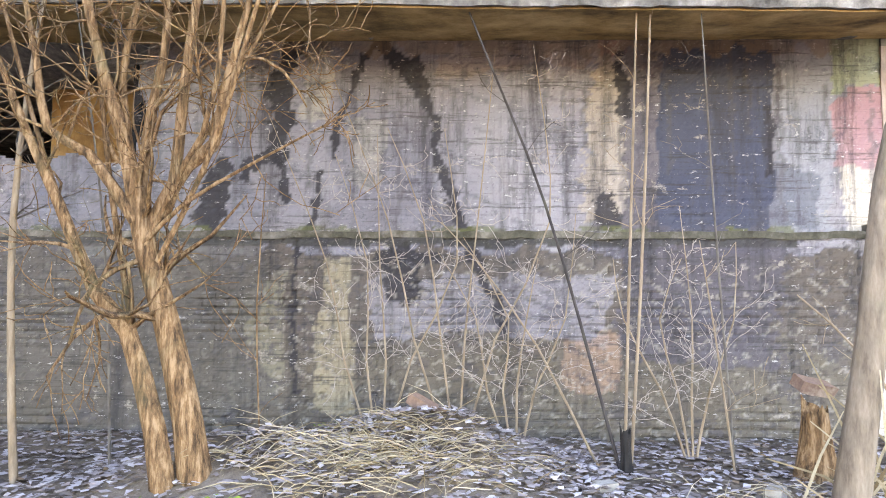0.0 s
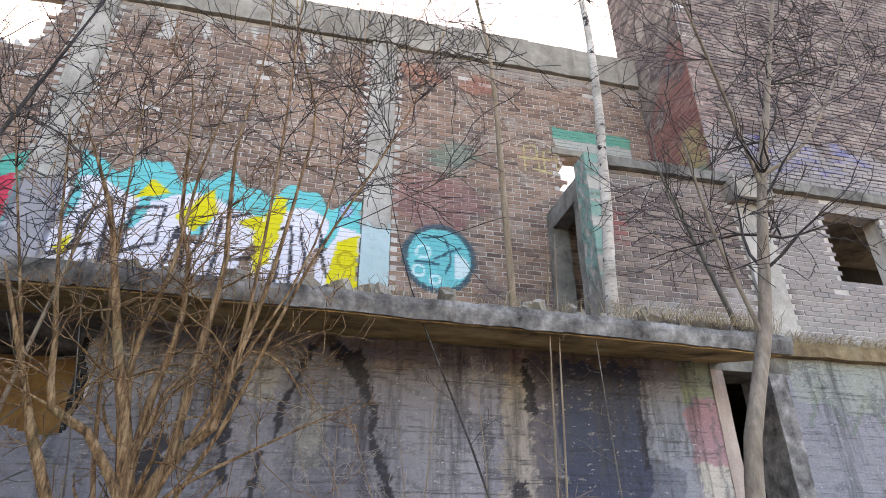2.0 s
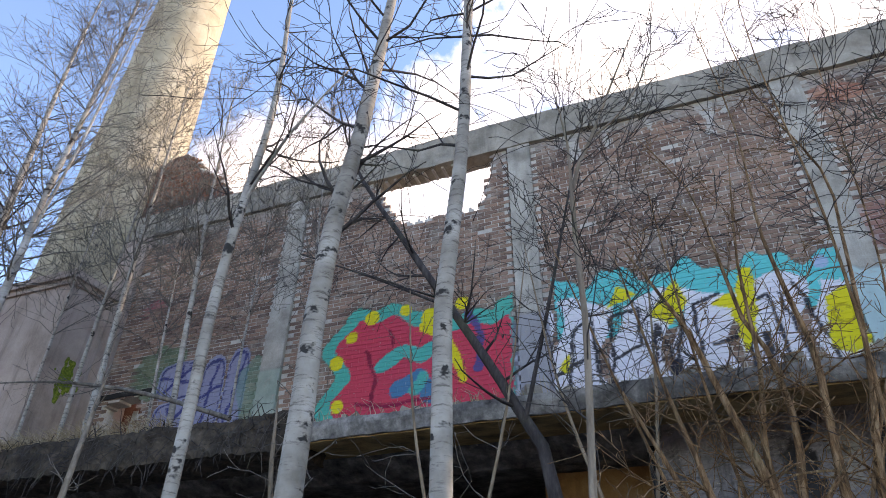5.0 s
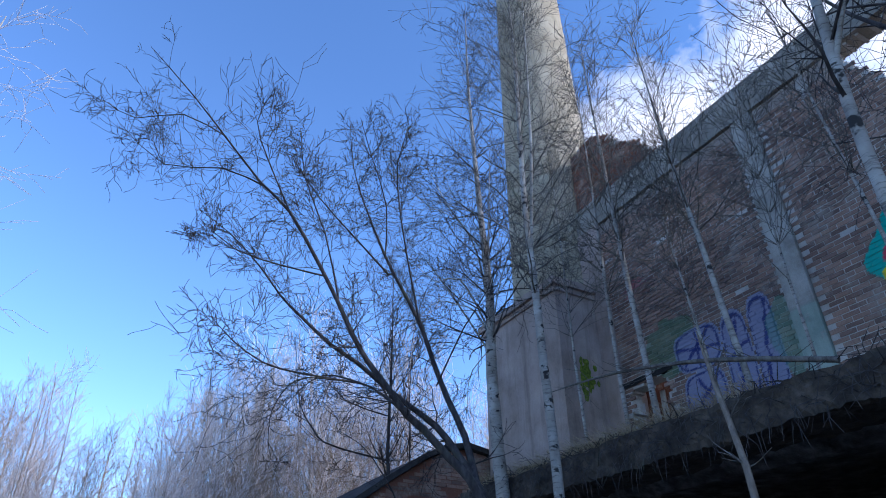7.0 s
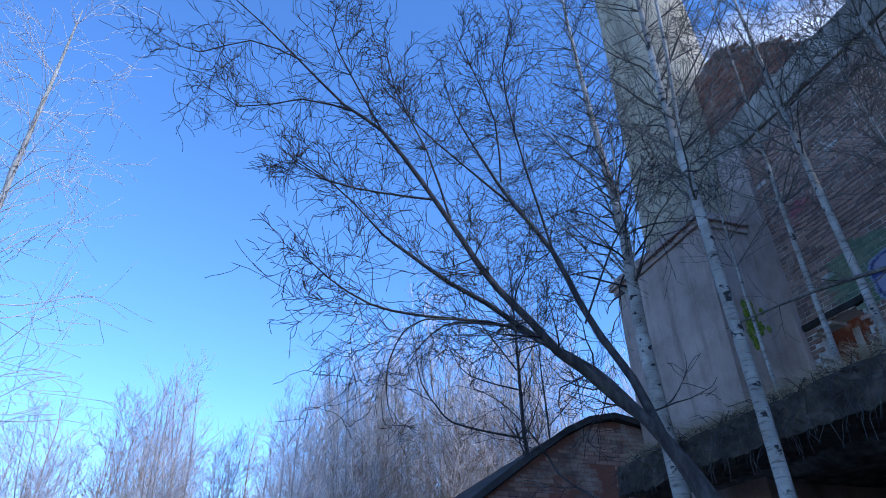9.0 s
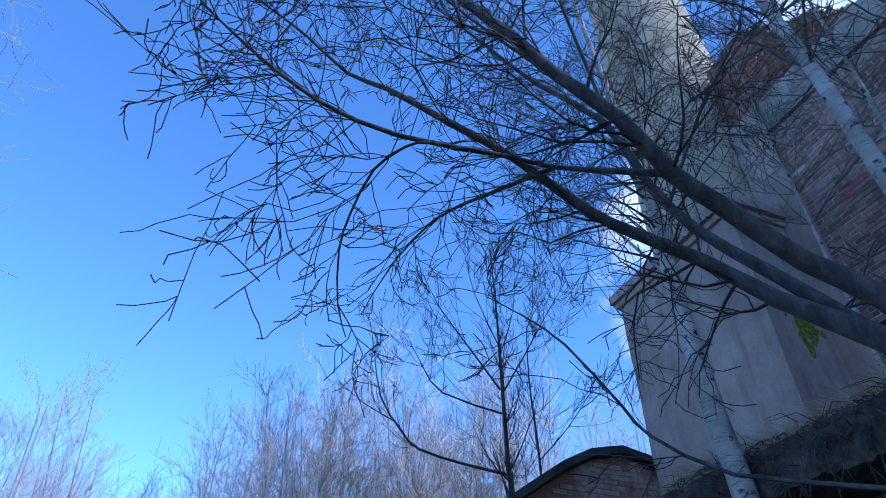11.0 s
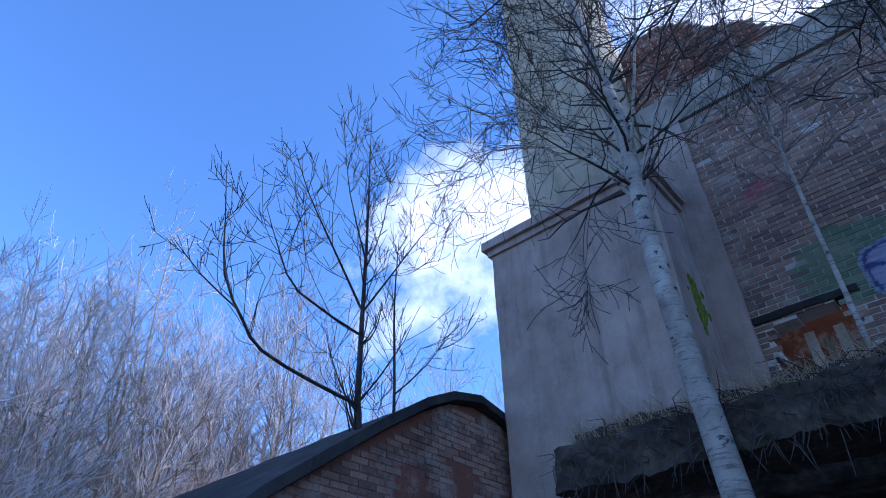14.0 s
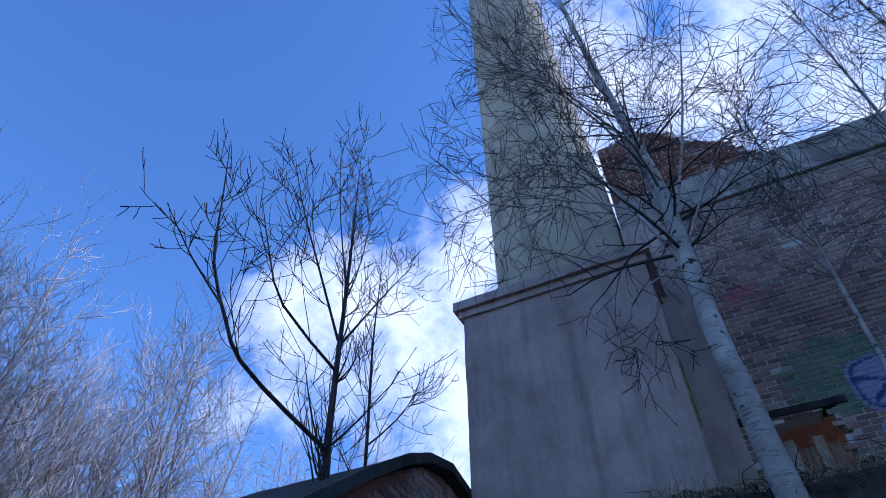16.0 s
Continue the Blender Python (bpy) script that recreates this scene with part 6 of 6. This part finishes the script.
for i in range(230):
    d = rnd.uniform(26, 62)
    a = radians(rnd.uniform(38, 152))        # left of +y
    x, y, h = -9 - d * math.sin(a), d * math.cos(a), rnd.uniform(8.0, 12.0) * (0.8 + d / 110)
    if y > 9:
        h *= 0.75
    Vt, Ft = TEMPLATES[rnd.randrange(6)]
    s, b = h / 10.0, rnd.uniform(0, 6.28)
    W = Vt * s
    V.append(np.stack([x + W[:, 0] * math.cos(b) - W[:, 1] * math.sin(b), y + W[:, 0] * math.sin(b) + W[:, 1] * math.cos(b), W[:, 2] - 0.1], 1))
    F += [tuple(k + base for k in q) for q in Ft]
    base += len(W)
tagged(mesh_part("woods", np.concatenate(V), F, M["bark_tan"]), "far leafless woods in warm sunlight", "woods", kind="stuff")
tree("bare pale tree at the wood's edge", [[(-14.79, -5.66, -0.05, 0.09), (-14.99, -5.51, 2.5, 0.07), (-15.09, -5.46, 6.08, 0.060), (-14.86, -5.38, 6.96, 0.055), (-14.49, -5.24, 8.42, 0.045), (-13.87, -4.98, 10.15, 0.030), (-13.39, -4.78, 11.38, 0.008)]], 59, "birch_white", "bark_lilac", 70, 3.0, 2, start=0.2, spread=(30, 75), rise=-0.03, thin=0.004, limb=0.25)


# ---- ground cover and clutter ----
def litter(name, label, category, count, area, size, mat, seed, flat=0.35, lift=0.012, fade=0.0):
    """Many small curled leaves or stalks on the ground."""
    rnd = random.Random(seed)
    V, F = [], []
    for _ in range(count):
        x, y = rnd.uniform(*area[0]), rnd.uniform(*area[1])
        if fade and min(x - area[0][0], area[0][1] - x, y - area[1][0] + noise.noise(Vector((x, y, 0)))) < rnd.random() * fade:
            continue
        z = ground_height(x, y) + rnd.uniform(0, lift)
        s, a = rnd.uniform(*size), rnd.uniform(0, 6.283)
        t = [rnd.uniform(-flat, flat) * s for _ in range(4)]
        ca, sa = math.cos(a), math.sin(a)
        k = len(V)
        for (px, py), dz in zip(((-1, -0.1), (0, -0.55), (1, 0.1), (0, 0.55)), t):
            V.append((x + s * (px * ca - py * sa), y + s * (px * sa + py * ca), z + abs(dz) + 0.004))
        F.append((k, k + 1, k + 2, k + 3))
    tagged(mesh_part(name, V, F, M[mat]), label, category, kind="stuff")


def leaf_material(name, stops):
    n = Nodes(name, 0.8)
    geo = n.put("ShaderNodeNewGeometry")
    c = n.ramp(geo.outputs["Random Per Island"], stops)
    n.color(n.mix(0.5, c, n.ramp(n.noise(60, 4, 0.7), [(0.3, (0.4, 0.4, 0.4)), (0.7, (1, 1, 1))]), "MULTIPLY"))
    return n.bump(n.noise(90), 0.4, 0.004)


M["leaves"] = leaf_material("dead_leaves", [(0.0, (0.10, 0.075, 0.06)), (0.3, (0.28, 0.23, 0.21)), (0.6, (0.48, 0.43, 0.43)), (0.85, (0.66, 0.62, 0.62)), (1.0, (0.30, 0.18, 0.09))])
M["stalks"] = leaf_material("dry_stalks", [(0.0, (0.25, 0.18, 0.10)), (0.5, (0.45, 0.36, 0.23)), (1.0, (0.60, 0.50, 0.36))])
M["green"] = leaf_material("green_leaves", [(0.0, (0.06, 0.12, 0.02)), (0.5, (0.16, 0.26, 0.04)), (1.0, (0.30, 0.40, 0.08))])
litter("leaf_litter", "grey and brown dead leaves on the ground", "leaves", 13000, ((-3.2, 6.5), (2.8, 5.9)), (0.015, 0.05), "leaves", 5, fade=0.8)
litter("leaf_litter", "scattered brown dead leaves along the path", "leaves", 9000, ((-18, 9), (-5, 5.8)), (0.03, 0.07), "leaves", 7, fade=2.0)
litter("leaf_litter", "grey dead leaves on the mound", "leaves", 2500, ((0.0, 2.6), (4.1, 5.5)), (0.015, 0.045), "leaves", 6, 0.6, 0.03)


def stalks(name, label, category, spots, mat, seed, length, radius, tilt):
    rnd = random.Random(seed)
    V, F = [], []
    for (x, y, sx, sy, count) in spots:
        for _ in range(count):
            px, py = rnd.gauss(x, sx), rnd.gauss(y, sy)
            if py > 5.8:
                continue
            p = Vector((px, py, ground_height(px, py)))
            az, a = rnd.uniform(0, 6.283), radians(rnd.uniform(*tilt))
            d = Vector((math.cos(az) * math.sin(a), math.sin(az) * math.sin(a), math.cos(a)))
            ln = rnd.uniform(*length)
            q, r = p + d * ln * 0.5, p + d * ln + Vector((0, 0, -0.18 * ln * math.sin(a)))
            tube(V, F, [p, q, r], [radius, radius * 0.8, radius * 0.4], 3)
    tagged(mesh_part(name, V, F, M[mat]), label, category, kind="stuff")


stalks("dry_grass", "matted dry straw on the mound", "grass", [(1.15, 4.35, 0.35, 0.18, 420), (0.4, 4.3, 0.3, 0.2, 160), (3.6, 4.0, 0.4, 0.3, 120)], "stalks", 8, (0.15, 0.5), 0.004, (55, 88))
stalks("dry_reeds", "broken tan reeds beside the tree", "reeds", [(4.2, 3.9, 0.35, 0.3, 34)], "stalks", 9, (0.4, 1.1), 0.011, (8, 60))
for x, y, sp, k in ((0.1, 3.55, 0.14, 260), (0.45, 5.5, 0.08, 90)):
    rnd2 = random.Random(int(x * 100))
    V, F = [], []
    for _ in range(k):
        p = Vector((rnd2.gauss(0, sp), rnd2.gauss(0, sp * 0.7), rnd2.uniform(0.02, 0.16)))
        s, a, b = rnd2.uniform(0.015, 0.035), rnd2.uniform(0, 6.28), rnd2.uniform(-0.7, 0.7)
        m = pose(*p, math.degrees(b), math.degrees(b * 0.6), math.degrees(a))
        i0 = len(V)
        for c in ((-1, 0, 0), (0, -0.5, 0.2), (1, 0, 0), (0, 0.5, 0.2)):
            V.append(m @ (Vector(c) * s))
        F.append((i0, i0 + 1, i0 + 2, i0 + 3))
    plant = thing("plant", "low bright green leafy plant among dead leaves", "plant", (x, y, ground_height(x, y)), "green plants")
    mesh_part("leaves", V, F, M["green"], plant)


def rubble_piece(name, label, category, place, size, mat, seed, turn=(0, 0, 0), group=""):
    bm = box_bm(-size[0] / 2, size[0] / 2, -size[1] / 2, size[1] / 2, 0, size[2], 0.01, 0.18 * min(size), 6, seed)
    ob = part(name, bm, M[mat], None)
    ob.matrix_world = pose(*place, *turn)
    return tagged(ob, label, category, group)


rubble_piece("brick", "fallen red brick leaning on debris", "brick", (4.0, 4.7, 0.62), (0.27, 0.13, 0.09), "brick_one", 3, (20, 15, 12))


def stump(label, place, r, h, mat, seed):
    """A rotten stump: flared at the foot, with a splintered top."""
    V, F = [], []
    k, rows = 16, 9
    for j in range(rows):
        t = j / (rows - 1)
        for i in range(k):
            a = 6.2832 * i / k
            c = noise.noise(Vector((math.cos(a) * 1.5, math.sin(a) * 1.5, seed + t)))
            rr = r * (0.8 + 0.7 * (1 - t) ** 3 + 0.4 * c)
            V.append((rr * math.cos(a), rr * math.sin(a), h * t * (1 + 0.45 * c * t)))
    V.append((0, 0, h * 0.7))
    F = [(j * k + i, j * k + (i + 1) % k, (j + 1) * k + (i + 1) % k, (j + 1) * k + i) for j in range(rows - 1) for i in range(k)]
    F += [((rows - 1) * k + i, (rows - 1) * k + (i + 1) % k, rows * k) for i in range(k)]
    ob = mesh_part("stump", V, F, M[mat])
    ob.location = place
    tagged(ob, label, "stump")


stump("rotten brown stump with a splintered top", (4.05, 4.75, -0.02), 0.11, 0.5, "bark_brown", 4)
stump("charred stump at the foot of a shoot", (2.72, 4.8, -0.02), 0.045, 0.32, "dark", 6)
rubble_piece("brick", "orange weathered brick fragment on the mound", "brick", (1.25, 4.9, 0.42), (0.3, 0.1, 0.08), "brick_one", 5, (0, 22, -30))
rubble_piece("stone", "small pale stone in the litter", "stone", (2.45, 4.3, 0.01), (0.13, 0.1, 0.08), "concrete_pale", 7, (0, 0, 20))
rubble_piece("stone", "small pale stone in the litter", "stone", (3.5, 4.2, 0.01), (0.12, 0.1, 0.09), "concrete_pale", 8, (0, 0, 50))
rubble_piece("plastic_scrap", "flat pale blue scrap on the ground", "rubbish", (5.6, 4.6, 0.03), (0.3, 0.12, 0.02), "concrete_pale", 9, (0, 0, 20))

# grass and rubble along the slab's edge
rnd = random.Random(15)
V, F = [], []
for _ in range(9000):
    x = rnd.uniform(-13, 9.5)
    dens = 0.6 if x > 3.6 else (0.9 if x < -7 else 0.1)
    if rnd.random() > dens:
        continue
    y = SLAB_Y + 0.02 + abs(rnd.gauss(0, 0.16)) if x < 5.5 else WALL_Y - 0.08 + abs(rnd.gauss(0, 0.05))
    z = (SLAB_T - 0.02 + (0.1 if x < -7 else 0.0)) if x < 5.5 else 4.0
    p = Vector((x, y, z))
    d = Vector((rnd.gauss(0, 0.35), rnd.gauss(-0.25, 0.4), 1)).normalized()
    ln = rnd.uniform(0.06, 0.24) * (1.5 if x < -7 else 1.0)
    q = p + d * ln * 0.6
    r = q + (d + Vector((rnd.gauss(0, 0.3), -0.3, -0.7))).normalized() * ln * 0.5
    tube(V, F, [p, q, r], [0.004, 0.003, 0.0015], 3)
tagged(mesh_part("dry_grass", V, F, M["stalks"]), "dead grass tufts along the slab's edge", "grass", kind="stuff")
V, F = [], []
for _ in range(170):
    x, y = rnd.uniform(-5, 5.4), SLAB_Y + 0.12 + abs(rnd.gauss(0, 0.5))
    s = rnd.uniform(0.03, 0.11) * (1.8 if x < -9.3 else 1)
    m = pose(x, y, SLAB_T + s * 0.25, rnd.uniform(0, 90), rnd.uniform(0, 90), rnd.uniform(0, 90))
    i0 = len(V)
    for c in ((-1, -0.7, -0.6), (1, -0.8, -0.5), (0.8, 0.7, -0.6), (-0.9, 0.8, -0.5), (-0.7, -0.6, 0.6), (0.9, -0.5, 0.5), (0.7, 0.8, 0.6), (-0.8, 0.6, 0.7)):
        V.append(m @ (Vector(c) * s))
    F += [tuple(i0 + k for k in q) for q in ((0, 3, 2, 1), (4, 5, 6, 7), (0, 1, 5, 4), (1, 2, 6, 5), (2, 3, 7, 6), (3, 0, 4, 7))]
tagged(mesh_part("rubble", V, F, M["concrete"]), "broken bricks and concrete lumps on the slab", "rubble", kind="stuff")

V, F = [], []
for _ in range(900):
    x = rnd.uniform(-13, -5.2)
    p = Vector((x, SLAB_Y - 0.1 + rnd.gauss(0, 0.05), rnd.uniform(SLAB_B - 0.05, SLAB_T + 0.12)))
    d = Vector((rnd.gauss(0, 0.5), rnd.uniform(-0.5, 0.1), rnd.uniform(-1.0, 0.5))).normalized()
    ln = rnd.uniform(0.1, 0.5)
    q = p + d * ln * 0.5
    r = q + (d + Vector((rnd.gauss(0, 0.4), 0, -0.7))).normalized() * ln * 0.5
    tube(V, F, [p, q, r], [0.006, 0.0045, 0.002], 3)
tagged(mesh_part("roots", V, F, M["bark_dark"]), "tangled dark roots hanging over the slab's edge", "roots", kind="stuff")

# moss on the plinth's corner and hanging roots under the slab
bm = bmesh.new()
rnd = random.Random(27)
for k in range(60):
    a, d = rnd.uniform(0, 6.283), abs(rnd.gauss(0, 0.5))
    cy_, cz_ = 6.88 + 0.24 * d * math.cos(a), 6.05 + 0.46 * d * math.sin(a)
    r = rnd.uniform(0.03, 0.11) * (1.15 - 0.5 * min(1, d))
    seedling = bmesh.ops.create_icosphere(bm, subdivisions=2, radius=1)["verts"]
    for vv in seedling:
        q = r * (1 + 0.45 * noise.noise(vv.co * 2.1 + Vector((k, 0, 0))))
        vv.co = Vector((-12.06 + vv.co.x * 0.022, cy_ + vv.co.y * q * 0.8, cz_ + vv.co.z * q * 1.2))
tagged(part("moss_patch", bm, M["moss"]), "bright green moss patch on the plinth", "moss")
tree("long dead grey branch lying on the slab edge", [[(-6.0, 4.6, SLAB_T + 0.1, 0.03), (-7.2, 4.4, 4.2, 0.026), (-8.6, 4.3, 4.5, 0.018), (-9.8, 4.2, 4.6, 0.006)]], 71, "bark_grey", "bark_grey", 9, 0.8, 1, start=0.2, category="branch", name="branch")

# ---- bricks that can be picked out one by one ----
def single_bricks(cells, y, parent, mat, seed, painter=None):
    rng = np.random.default_rng(seed)
    shapes = {}
    for kind, ln in (("full", BRICK_L), ("half", BRICK_L / 2)):
        for k in range(3):
            v, f, c = brick_shell([(-ln / 2, ln / 2, -BRICK_H / 2)], rng, lambda u, d, z: np.stack([u, -d, z], 1))
            shapes[kind, k] = mesh_from("brick", v, f, M[mat])
    for a, b, z in cells:
        me = shapes["full" if b - a > 0.2 else "half", int(rng.integers(3))]
        ob = new("brick", me)
        ob.parent = parent
        ob.location = ((a + b) / 2, y - rng.uniform(0, 0.006), z + BRICK_H / 2)


single_bricks(near, UP_Y, upper_wall, "brick_one", 51)
single_bricks(near_b, BY, tower, "brick_grey_one", 52)
